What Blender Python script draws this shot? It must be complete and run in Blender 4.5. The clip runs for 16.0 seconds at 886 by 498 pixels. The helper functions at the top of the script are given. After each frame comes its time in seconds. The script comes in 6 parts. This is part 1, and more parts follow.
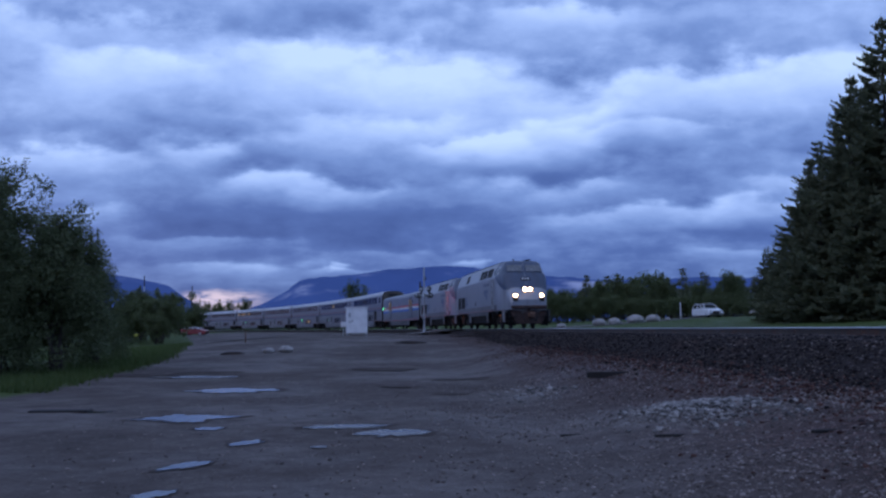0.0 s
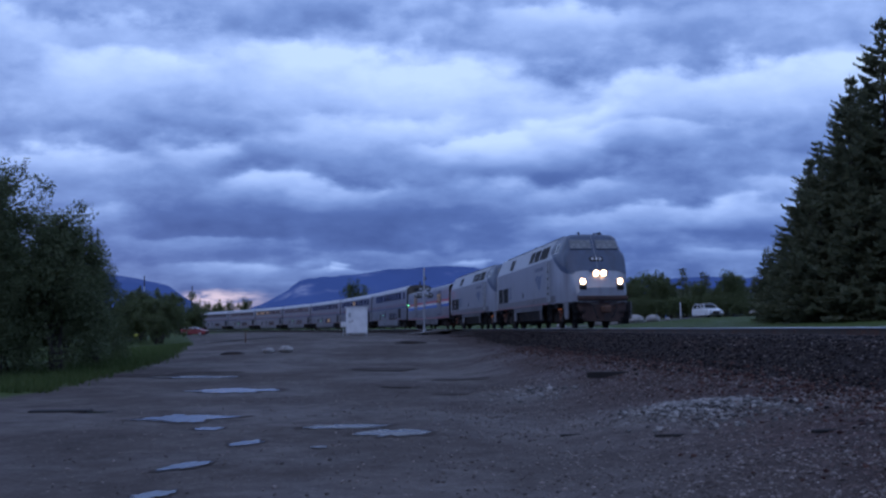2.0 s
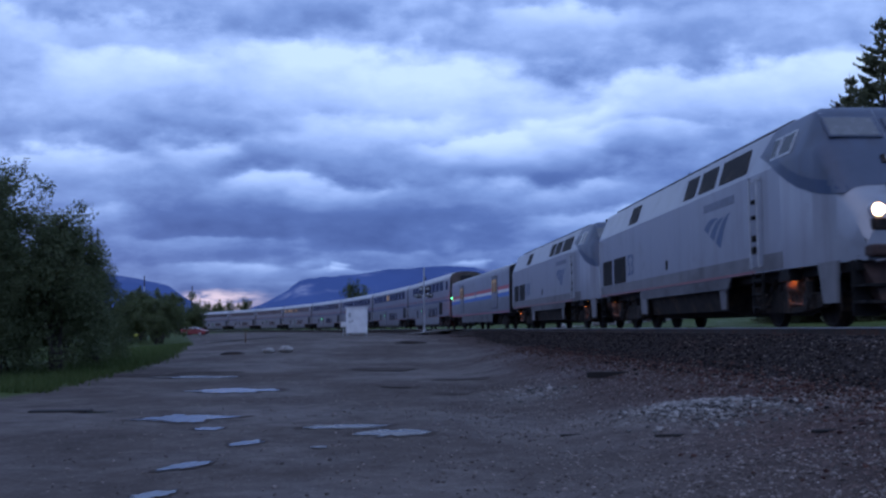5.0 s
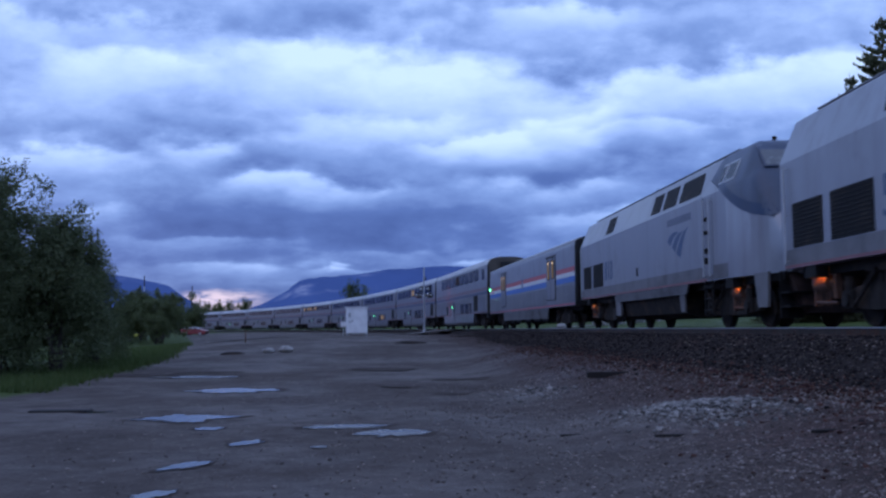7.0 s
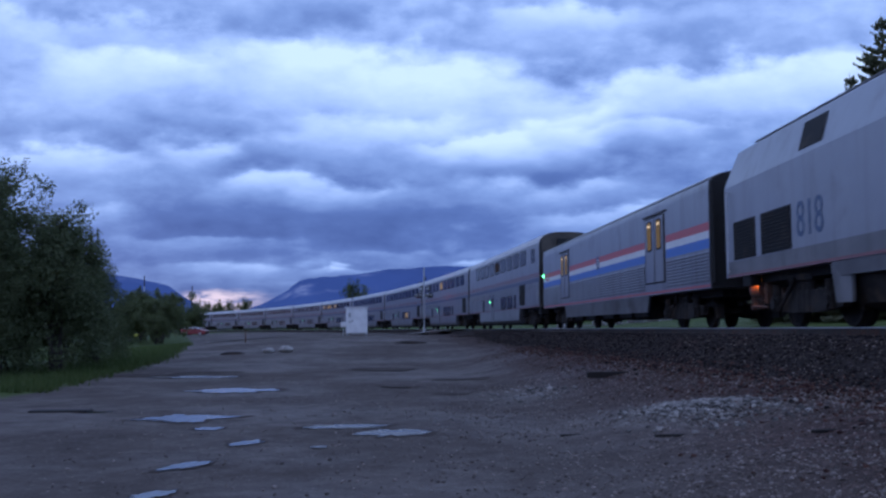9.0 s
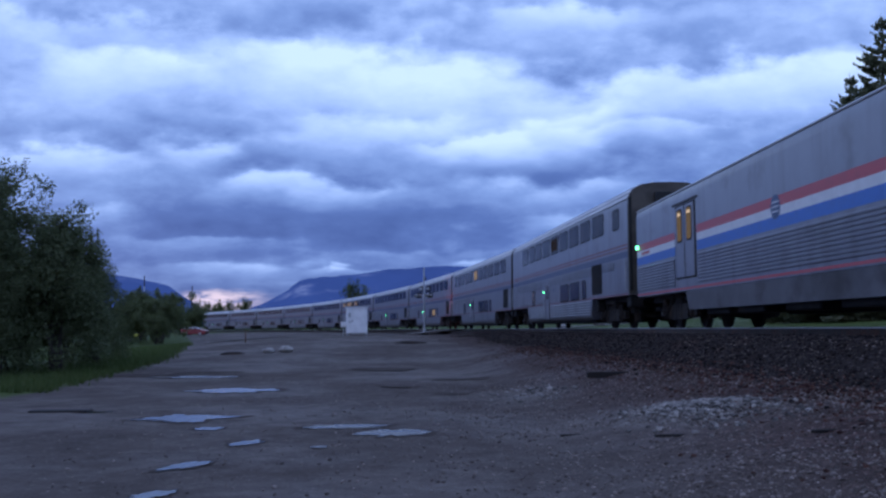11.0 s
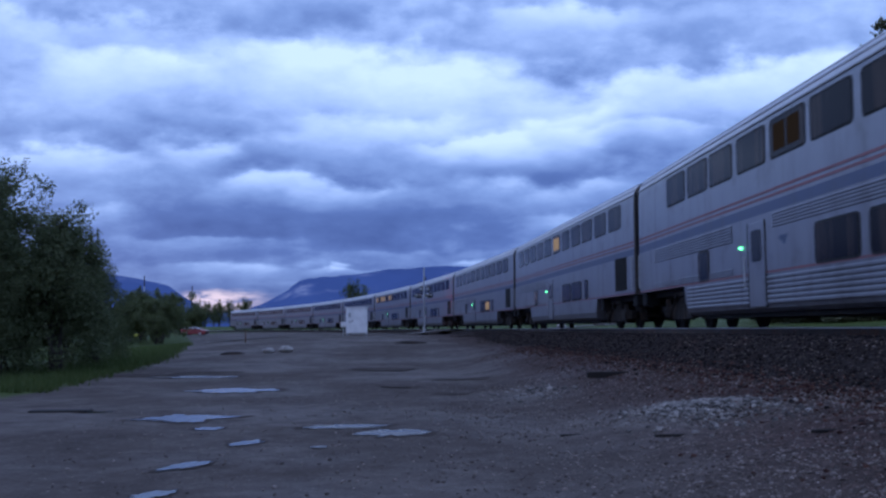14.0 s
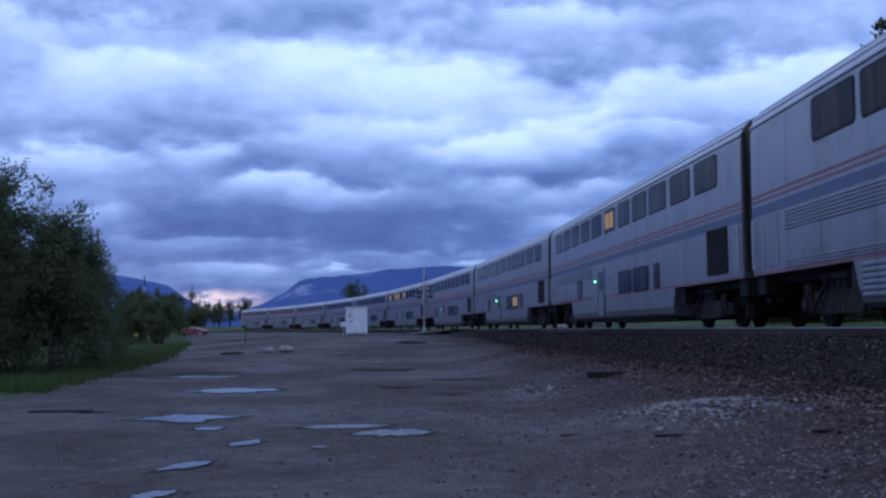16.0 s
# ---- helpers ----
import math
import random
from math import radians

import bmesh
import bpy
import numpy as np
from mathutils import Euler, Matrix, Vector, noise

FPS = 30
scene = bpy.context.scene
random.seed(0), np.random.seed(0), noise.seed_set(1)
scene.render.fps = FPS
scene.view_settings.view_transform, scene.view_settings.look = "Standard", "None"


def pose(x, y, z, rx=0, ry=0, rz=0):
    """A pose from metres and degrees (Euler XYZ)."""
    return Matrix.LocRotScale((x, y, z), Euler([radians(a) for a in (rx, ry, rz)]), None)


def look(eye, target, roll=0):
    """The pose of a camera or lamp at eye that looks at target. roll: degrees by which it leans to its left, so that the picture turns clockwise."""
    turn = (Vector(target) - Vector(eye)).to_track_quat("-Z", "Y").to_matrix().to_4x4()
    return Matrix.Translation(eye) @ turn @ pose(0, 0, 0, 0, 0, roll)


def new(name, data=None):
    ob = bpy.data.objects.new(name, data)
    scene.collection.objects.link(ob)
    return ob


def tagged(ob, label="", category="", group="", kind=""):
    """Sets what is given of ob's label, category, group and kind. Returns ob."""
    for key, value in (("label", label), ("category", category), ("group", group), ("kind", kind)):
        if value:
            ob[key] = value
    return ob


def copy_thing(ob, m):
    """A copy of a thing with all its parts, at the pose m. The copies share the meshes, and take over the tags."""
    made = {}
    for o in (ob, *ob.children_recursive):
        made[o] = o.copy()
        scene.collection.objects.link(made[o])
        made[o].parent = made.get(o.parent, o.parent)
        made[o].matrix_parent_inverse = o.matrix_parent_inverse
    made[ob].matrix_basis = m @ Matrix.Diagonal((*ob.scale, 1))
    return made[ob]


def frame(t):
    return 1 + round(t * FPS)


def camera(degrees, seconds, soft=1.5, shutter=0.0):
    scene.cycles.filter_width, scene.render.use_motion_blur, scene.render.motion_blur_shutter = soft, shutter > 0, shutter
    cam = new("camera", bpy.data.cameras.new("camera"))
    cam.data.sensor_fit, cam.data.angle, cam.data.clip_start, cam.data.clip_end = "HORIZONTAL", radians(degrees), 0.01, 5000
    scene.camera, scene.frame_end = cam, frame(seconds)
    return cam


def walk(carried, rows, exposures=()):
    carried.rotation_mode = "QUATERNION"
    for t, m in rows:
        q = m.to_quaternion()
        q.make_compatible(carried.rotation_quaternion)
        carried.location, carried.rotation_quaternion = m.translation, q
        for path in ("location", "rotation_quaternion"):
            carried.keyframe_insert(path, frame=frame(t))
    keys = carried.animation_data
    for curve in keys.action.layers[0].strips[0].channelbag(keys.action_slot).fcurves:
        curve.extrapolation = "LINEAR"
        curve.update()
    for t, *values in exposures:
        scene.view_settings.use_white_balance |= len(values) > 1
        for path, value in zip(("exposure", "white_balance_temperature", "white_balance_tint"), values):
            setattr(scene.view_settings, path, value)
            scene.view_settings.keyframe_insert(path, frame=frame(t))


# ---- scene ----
cam = camera(49.237, 16.0, soft=2.5, shutter=0.4)
EYE = Vector((0, 0, 0.017))
AIM = EYE + Vector((-0.003882, 0.996594, 0.082373)) * 50
walk(cam, [(0, look(EYE, AIM, -0.373)), (16.0, look(EYE, AIM, -0.373))],
     [(0, 0.0), (3.5, 0.0), (5.5, 0.16), (7.0, 0.22), (16.0, 0.22)])

# ---- world and light ----


class Nodes:
    """A small writer of node trees."""

    def __init__(self, tree):
        self.tree = tree
        tree.nodes.clear()

    def add(self, kind, ins=None, **props):
        n = self.tree.nodes.new(kind)
        if "operation" in props:
            n.operation, n.use_clamp = props["operation"], props.get("use_clamp", False)
        if "data_type" in props:
            n.data_type = props["data_type"]
        if "blend_type" in props:
            n.blend_type = props["blend_type"]
        if "interpolation_type" in props:
            n.interpolation_type = props["interpolation_type"]
        if "feature" in props:
            n.feature = props["feature"]
        if "attribute_name" in props:
            n.attribute_name = props["attribute_name"]
        if "sky_type" in props:
            n.sky_type, n.sun_disc = props["sky_type"], props["sun_disc"]
            n.sun_elevation, n.sun_rotation = props["sun_elevation"], props["sun_rotation"]
        for k, v in (ins or {}).items():
            sock = n.inputs[k]
            if isinstance(v, bpy.types.NodeSocket):
                self.tree.links.new(v, sock)
            else:
                sock.default_value = v
        return n

    def math(self, op, a, b=0.0, c=0.0, clamp=False):
        return self.add("ShaderNodeMath", {0: a, 1: b, 2: c}, operation=op, use_clamp=clamp).outputs[0]

    def noise(self, vec, scale, detail=4.0, rough=0.55, dist=0.0):
        ins = {"Scale": scale, "Detail": detail, "Roughness": rough, "Distortion": dist}
        if vec is not None:
            ins["Vector"] = vec
        return self.add("ShaderNodeTexNoise", ins).outputs["Fac"]

    def ramp(self, fac, stops, mode="LINEAR"):
        n = self.add("ShaderNodeValToRGB", {"Fac": fac})
        n.color_ramp.interpolation = mode
        el = n.color_ramp.elements
        while len(el) < len(stops):
            el.new(0.5)
        for e, (p, c) in zip(el, stops):
            e.position = p
            e.color = (*c, 1) if len(c) == 3 else c
        return n.outputs[0]

    def mix(self, fac, a, b, blend="MIX"):
        n = self.add("ShaderNodeMix", {0: fac}, data_type="RGBA", blend_type=blend)
        for i, v in ((6, a), (7, b)):
            if isinstance(v, bpy.types.NodeSocket):
                self.tree.links.new(v, n.inputs[i])
            else:
                n.inputs[i].default_value = (*v, 1)
        return n.outputs[2]

    def span(self, v, a, b, lo=0.0, hi=1.0):
        n = self.add("ShaderNodeMapRange", {0: v, 1: a, 2: b, 3: lo, 4: hi}, interpolation_type="SMOOTHSTEP")
        return n.outputs[0]


def make_world():
    w = bpy.data.worlds.new("world")
    scene.world = w
    w.use_nodes = True
    n = Nodes(w.node_tree)
    d = n.add("ShaderNodeTexCoord").outputs["Generated"]
    sep = n.add("ShaderNodeSeparateXYZ", {0: d})
    x, y, z = sep.outputs
    el = n.math("MAXIMUM", z, 0.0)
    # a cloud deck seen from below: the pattern flattens towards the horizon
    inv = n.math("DIVIDE", 1.0, n.math("ADD", el, 0.24))
    deck = n.add("ShaderNodeCombineXYZ", {0: n.math("MULTIPLY", x, inv), 1: n.math("MULTIPLY", y, inv), 2: 0.0}).outputs[0]

    def lumps(p):
        warp = n.add("ShaderNodeTexNoise", {"Vector": p, "Scale": 2.2, "Detail": 3.0})
        bent = n.add("ShaderNodeMixRGB", {0: 0.16, 1: p, 2: warp.outputs["Color"]}, blend_type="ADD").outputs[0]
        return n.noise(bent, 1.15, 4.0, 0.48), n.noise(bent, 2.9, 7.0, 0.57)

    big, mid = lumps(deck)
    fine = n.noise(deck, 15.0, 5.0, 0.6)
    az = n.math("DIVIDE", x, n.math("MAXIMUM", y, 0.05))
    eln = n.math("DIVIDE", z, n.math("MAXIMUM", y, 0.05))
    front = n.span(y, 0.1, 0.5)
    # rounded heads of cloud, wider than high, smaller towards the horizon
    sheet = n.add("ShaderNodeCombineXYZ", {0: az, 1: n.math("MULTIPLY", n.math("POWER", n.math("MAXIMUM", eln, 0.004), 0.75), 1.7), 2: 0.0}).outputs[0]
    curl = n.add("ShaderNodeTexNoise", {"Vector": sheet, "Scale": 11.0, "Detail": 5.0, "Roughness": 0.55})
    rolled = n.add("ShaderNodeMixRGB", {0: 0.075, 1: sheet, 2: curl.outputs["Color"]}, blend_type="ADD").outputs[0]
    puff = n.add("ShaderNodeTexVoronoi", {"Vector": rolled, "Scale": 11.0, "Smoothness": 0.5}, feature="SMOOTH_F1").outputs["Distance"]
    puff2 = n.add("ShaderNodeTexVoronoi", {"Vector": rolled, "Scale": 27.0, "Smoothness": 0.5}, feature="SMOOTH_F1").outputs["Distance"]
    swell, wisp = n.noise(rolled, 6.0, 3.0, 0.5), n.noise(sheet, 34.0, 5.0, 0.6)
    lift = n.math("MULTIPLY_ADD", puff, -0.030, n.math("MULTIPLY_ADD", puff2, -0.012, 0.018))
    lift = n.math("ADD", lift, n.math("MULTIPLY_ADD", swell, 0.060, n.math("MULTIPLY_ADD", wisp, 0.014, -0.037)))
    lift = n.math("MULTIPLY", lift, n.span(eln, 0.05, 0.26, 0.35, 1.0))
    elw = n.math("SUBTRACT", eln, lift)
    azw = n.math("MULTIPLY_ADD", n.math("SUBTRACT", swell, 0.5), 0.20, az)
    # the dull deck itself
    c = n.math("MULTIPLY_ADD", n.math("SUBTRACT", big, 0.5), 0.24, n.span(el, 0.03, 0.30, 0.395, 0.575))
    c = n.math("ADD", c, n.math("MULTIPLY", n.math("SUBTRACT", mid, 0.5), 0.16))
    c = n.math("ADD", c, n.math("MULTIPLY", n.math("SUBTRACT", fine, 0.5), 0.07))
    c = n.math("ADD", c, n.math("MULTIPLY_ADD", puff, -0.09, n.math("MULTIPLY_ADD", puff2, -0.09, 0.078)))
    c = n.math("ADD", c, n.math("MULTIPLY", n.math("SUBTRACT", wisp, 0.5), 0.15))
    # rolls of cloud with bright rounded tops that fade to dull bases
    for (ca, ce, ra, re, sl, k) in SHELVES:
        da = n.math("MULTIPLY_ADD", azw, 1 / ra, -ca / ra)
        g = n.math("POWER", 2.718, n.math("MULTIPLY", n.math("MULTIPLY", da, da), n.math("MULTIPLY", n.math("MULTIPLY", da, da), -1.0)))
        down = n.math("MULTIPLY_ADD", elw, -1 / re, n.math("MULTIPLY_ADD", az, sl / re, (ce - sl * ca) / re))
        fall = n.math("MULTIPLY", n.span(down, -0.12, 0.30), n.span(down, 1.5, 0.2))
        c = n.math("MULTIPLY_ADD", n.math("MULTIPLY", g, fall), n.math("MULTIPLY", front, k * 1.22), c)
    for (ca, ce, ra, re, sl, k) in BASES:
        da = n.math("MULTIPLY_ADD", azw, 1 / ra, -ca / ra)
        de = n.math("MULTIPLY_ADD", elw, 1 / re, n.math("MULTIPLY_ADD", az, -sl / re, (sl * ca - ce) / re))
        rr = n.math("ADD", n.math("MULTIPLY", da, da), n.math("MULTIPLY", de, de))
        g = n.math("POWER", 2.718, n.math("MULTIPLY", rr, -1.0))
        c = n.math("MULTIPLY_ADD", n.math("MULTIPLY", g, k), front, c)
    wob = n.math("MULTIPLY", n.math("SUBTRACT", mid, 0.5), 0.16)
    cloud = n.ramp(c, [(0.14, (0.034, 0.070, 0.25)), (0.35, (0.078, 0.143, 0.40)), (0.49, (0.168, 0.275, 0.61)),
                       (0.62, (0.31, 0.455, 0.86)), (0.80, (0.50, 0.67, 1.0))])
    sky = n.add("ShaderNodeTexSky", sky_type="NISHITA", sun_disc=False, sun_elevation=radians(4), sun_rotation=radians(-40))
    haze = n.span(el, 0.0, 0.09, 0.78, 1.0)
    dim = n.mix(1.0, cloud, n.add("ShaderNodeCombineXYZ", {0: haze, 1: haze, 2: haze}).outputs[0], "MULTIPLY")
    # a strip of clear evening light low between the hills
    glow = n.math("MULTIPLY", n.span(n.math("ABSOLUTE", n.math("SUBTRACT", az, -0.245)), 0.075, 0.01),
                  n.math("MULTIPLY", n.span(n.math("ADD", eln, n.math("MULTIPLY", wob, 0.12)), 0.014, 0.024), n.span(n.math("ADD", eln, n.math("MULTIPLY", wob, 0.3)), 0.044, 0.030)))
    glow = n.math("MULTIPLY", glow, n.span(n.math("ADD", fine, n.math("MULTIPLY", mid, 0.4)), 0.45, 0.8))
    dim = n.mix(n.math("MULTIPLY", glow, 0.95), dim, (0.66, 0.56, 0.70))
    bg1 = n.add("ShaderNodeBackground", {"Color": sky.outputs[0], "Strength": 0.05})
    bg2 = n.add("ShaderNodeBackground", {"Color": dim, "Strength": SKY})
    m = n.add("ShaderNodeMixShader", {0: 0.96, 1: bg1.outputs[0], 2: bg2.outputs[0]})
    n.add("ShaderNodeOutputWorld", {0: m.outputs[0]})


SKY = 1.16
# azimuth, height of the top, half width, depth, slope, strength
SHELVES = [
    (-0.384, 0.342, 0.129, 0.041, 0.00, 0.10), (-0.344, 0.306, 0.082, 0.056, 0.00, 0.19), (-0.084, 0.304, 0.193, 0.067, -0.11, 0.22), (0.113, 0.351, 0.082, 0.032, 0.00, 0.15),
    (0.262, 0.276, 0.164, 0.047, 0.15, 0.20), (0.100, 0.223, 0.111, 0.044, 0.25, 0.13), (-0.060, 0.229, 0.094, 0.041, 0.00, 0.14), (-0.415, 0.197, 0.099, 0.026, -0.05, 0.13),
    (-0.237, 0.190, 0.038, 0.026, 0.00, 0.12), (-0.130, 0.158, 0.088, 0.029, 0.00, 0.16), (0.213, 0.218, 0.099, 0.029, 0.10, 0.11), (0.023, 0.202, 0.064, 0.023, 0.10, 0.09),
    (0.129, 0.159, 0.082, 0.029, 0.00, 0.13), (0.407, 0.165, 0.082, 0.023, 0.10, 0.13), (0.194, 0.128, 0.105, 0.021, 0.05, 0.16), (0.329, 0.136, 0.070, 0.023, 0.00, 0.09),
    (-0.253, 0.101, 0.082, 0.016, 0.00, 0.12), (-0.229, 0.072, 0.070, 0.013, 0.00, 0.13), (-0.389, 0.131, 0.070, 0.026, 0.00, 0.08), (-0.041, 0.083, 0.053, 0.012, 0.00, 0.07),
    (0.310, 0.080, 0.053, 0.012, 0.00, 0.08), (0.435, 0.290, 0.053, 0.038, 0.20, 0.11), (-0.112, 0.063, 0.041, 0.006, -0.04, 0.11), (-0.105, 0.068, 0.012, 0.008, 0.00, 0.17),
    (0.032, 0.073, 0.013, 0.007, 0.00, 0.17), (-0.027, 0.056, 0.023, 0.005, 0.00, 0.10),
]
BASES = [
    (-0.138, 0.336, 0.152, 0.018, 0.00, -0.10), (0.286, 0.304, 0.088, 0.019, 0.00, -0.08), (0.131, 0.282, 0.047, 0.013, 0.00, -0.10), (-0.273, 0.209, 0.088, 0.012, 0.00, -0.11),
    (-0.427, 0.217, 0.064, 0.011, 0.00, -0.07), (-0.172, 0.173, 0.053, 0.013, 0.00, -0.11), (0.082, 0.166, 0.099, 0.013, 0.00, -0.13), (0.218, 0.181, 0.053, 0.009, 0.00, -0.08),
    (-0.189, 0.114, 0.193, 0.021, 0.00, -0.12), (-0.088, 0.088, 0.099, 0.020, 0.00, -0.10), (-0.012, 0.123, 0.076, 0.018, 0.00, -0.07), (0.293, 0.100, 0.088, 0.011, 0.00, -0.06),
    (0.378, 0.196, 0.053, 0.012, 0.00, -0.08), (0.387, 0.107, 0.088, 0.015, 0.00, -0.05),
]
make_world()
sun = new("sun", bpy.data.lights.new("sun", "SUN"))
sun.data.energy, sun.data.angle, sun.data.color = 0.26, radians(70), (1.0, 0.80, 0.62)
sun.matrix_basis = look((0, 0, 50), (25, 30, 0))

# ---- materials ----


def principled(name, colour, rough=0.6, metal=0.0, vary=0.25, scale=6.0, fine=60.0, bump=0.0, second=None, spec=0.5, emit=None, strength=0.0, pieces=0.0, streak=None):
    """A surface with variation at two scales; second: the colour of stains or wear."""
    m = bpy.data.materials.new(name)
    m.use_nodes = True
    n = Nodes(m.node_tree)
    pos = n.add("ShaderNodeTexCoord").outputs["Object"]
    a, b = n.noise(pos, scale, 5.0), n.noise(pos, fine, 4.0)
    lo = tuple(max(c * (1 - vary), 0) for c in colour)
    hi = tuple(min(c * (1 + vary), 1) for c in colour)
    col = n.mix(n.span(a, 0.3, 0.7), lo, hi)
    col = n.mix(n.math("MULTIPLY", b, vary), col, tuple(c * 0.5 for c in colour))
    if second:
        col = n.mix(n.span(n.noise(pos, scale * 0.37, 6.0, 0.65), 0.5, 0.68), col, second)
    if streak:
        # dust and rain streaks that run down the side
        run = n.noise(n.add("ShaderNodeMapping", {"Vector": pos, "Scale": (2.6, 2.6, 0.16)}).outputs[0], 1.0, 6.0, 0.65)
        col = n.mix(n.span(run, 0.46, 0.74, 0.0, 0.55), col, streak)
        spot = n.noise(pos, 1.1, 7.0, 0.7)
        col = n.mix(n.span(spot, 0.55, 0.72, 0.0, 0.4), col, streak)
    if pieces:
        r = n.add("ShaderNodeObjectInfo").outputs["Random"]
        col = n.mix(n.math("MULTIPLY", r, pieces), col, tuple(c * 0.35 for c in colour))
    ins = {"Base Color": col, "Metallic": metal, "Roughness": n.math("MULTIPLY_ADD", a, 0.25, rough - 0.12, clamp=True), "Specular IOR Level": spec}
    if bump:
        ins["Normal"] = n.add("ShaderNodeBump", {"Strength": bump, "Distance": 0.02, "Height": b}).outputs[0]
    if emit:
        ins["Emission Color"], ins["Emission Strength"] = (*emit, 1), strength
    p = n.add("ShaderNodeBsdfPrincipled", ins)
    n.add("ShaderNodeOutputMaterial", {0: p.outputs[0]})
    return m


def ground_material():
    """Damp gravel lot, with grass verges, reddish and dark stone near the line."""
    m = bpy.data.materials.new("damp_gravel")
    m.use_nodes = True
    n = Nodes(m.node_tree)
    pos = n.add("ShaderNodeNewGeometry").outputs["Position"]
    grass = n.add("ShaderNodeAttribute", attribute_name="grass").outputs["Fac"]
    stone = n.add("ShaderNodeAttribute", attribute_name="stone").outputs["Fac"]
    pale = n.add("ShaderNodeAttribute", attribute_name="pale").outputs["Fac"]
    a, b, c = n.noise(pos, 0.22, 5.0, 0.6), n.noise(pos, 2.2, 6.0, 0.65), n.noise(pos, 28.0, 4.0, 0.7)
    ruts = n.noise(n.add("ShaderNodeMapping", {"Vector": pos, "Scale": (1.1, 0.5, 1.0), "Rotation": (0, 0, 0.45)}).outputs[0], 1.0, 5.0, 0.6)
    v1 = n.add("ShaderNodeTexVoronoi", {"Vector": pos, "Scale": 17.0})
    v2 = n.add("ShaderNodeTexVoronoi", {"Vector": pos, "Scale": 44.0})
    k1 = n.add("ShaderNodeSeparateXYZ", {0: v1.outputs["Color"]}).outputs[0]
    k2 = n.add("ShaderNodeSeparateXYZ", {0: v2.outputs["Color"]}).outputs[0]
    chip = n.math("MULTIPLY_ADD", n.math("POWER", k1, 3.0), 0.55, n.math("MULTIPLY", n.math("POWER", k2, 2.0), 0.45))
    g = n.ramp(n.math("MULTIPLY_ADD", b, 0.35, n.math("MULTIPLY_ADD", a, 0.4, n.math("MULTIPLY", ruts, 0.25))), [(0.37, (0.070, 0.056, 0.051)), (0.5, (0.115, 0.094, 0.084)), (0.64, (0.178, 0.147, 0.132))])
    g = n.mix(n.span(c, 0.35, 0.75, 0.0, 0.45), g, (0.05, 0.043, 0.04))
    g = n.mix(n.math("MULTIPLY", n.span(chip, 0.35, 0.8), n.math("MULTIPLY_ADD", b, 0.5, 0.05)), g, (0.24, 0.215, 0.19))
    red = n.mix(n.span(b, 0.35, 0.6), (0.020, 0.0105, 0.009), (0.042, 0.0205, 0.0175))
    red = n.mix(n.span(chip, 0.15, 0.75), red, (0.125, 0.07, 0.058))
    g = n.mix(n.math("MULTIPLY", stone, n.span(n.math("ADD", a, n.math("MULTIPLY", c, 0.3)), 0.45, 0.70, 0.55, 1.0)), g, red)
    g = n.mix(n.math("MULTIPLY", pale, n.span(chip, 0.0, 0.6, 0.3, 0.85)), g, (0.30, 0.28, 0.26))
    gr = n.mix(n.span(b, 0.3, 0.7), (0.042, 0.070, 0.018), (0.085, 0.11, 0.034))
    edge = n.span(n.math("ADD", grass, n.math("MULTIPLY", n.math("SUBTRACT", b, 0.5), 0.9)), 0.35, 0.6)
    g = n.mix(edge, g, gr)
    wet = n.span(n.math("ADD", a, n.math("MULTIPLY", b, 0.3)), 0.55, 0.75, 0.92, 0.62)
    bump = n.add("ShaderNodeBump", {"Strength": 0.7, "Distance": 0.04, "Height": n.math("MULTIPLY_ADD", chip, 0.9, n.math("MULTIPLY_ADD", c, 0.4, n.math("MULTIPLY", b, 0.5)))})
    p = n.add("ShaderNodeBsdfPrincipled", {"Base Color": g, "Roughness": wet, "Normal": bump.outputs[0], "Specular IOR Level": 0.08})
    n.add("ShaderNodeOutputMaterial", {0: p.outputs[0]})
    return m


def leaf_material(name, lo, hi):
    m = bpy.data.materials.new(name)
    m.use_nodes = True
    n = Nodes(m.node_tree)
    r = n.add("ShaderNodeNewGeometry").outputs["Random Per Island"]
    pos = n.add("ShaderNodeTexCoord").outputs["Object"]
    col = n.mix(n.math("MULTIPLY_ADD", r, 0.5, n.math("MULTIPLY", n.noise(pos, 0.8), 0.5)), lo, hi)
    p = n.add("ShaderNodeBsdfPrincipled", {"Base Color": col, "Roughness": 0.6, "Specular IOR Level": 0.25})
    t = n.add("ShaderNodeBsdfTranslucent", {"Color": col})
    n.add("ShaderNodeOutputMaterial", {0: n.add("ShaderNodeMixShader", {0: 0.45, 1: p.outputs[0], 2: t.outputs[0]}).outputs[0]})
    return m


def stone_material(name, lo, hi):
    m = bpy.data.materials.new(name)
    m.use_nodes = True
    n = Nodes(m.node_tree)
    r = n.add("ShaderNodeNewGeometry").outputs["Random Per Island"]
    pos = n.add("ShaderNodeNewGeometry").outputs["Position"]
    col = n.mix(n.math("POWER", r, 1.6), lo, hi)
    col = n.mix(n.math("MULTIPLY", n.noise(pos, 30.0), 0.25), col, tuple(c * 0.5 for c in lo))
    p = n.add("ShaderNodeBsdfPrincipled", {"Base Color": col, "Roughness": 0.85, "Specular IOR Level": 0.12})
    n.add("ShaderNodeOutputMaterial", {0: p.outputs[0]})
    return m


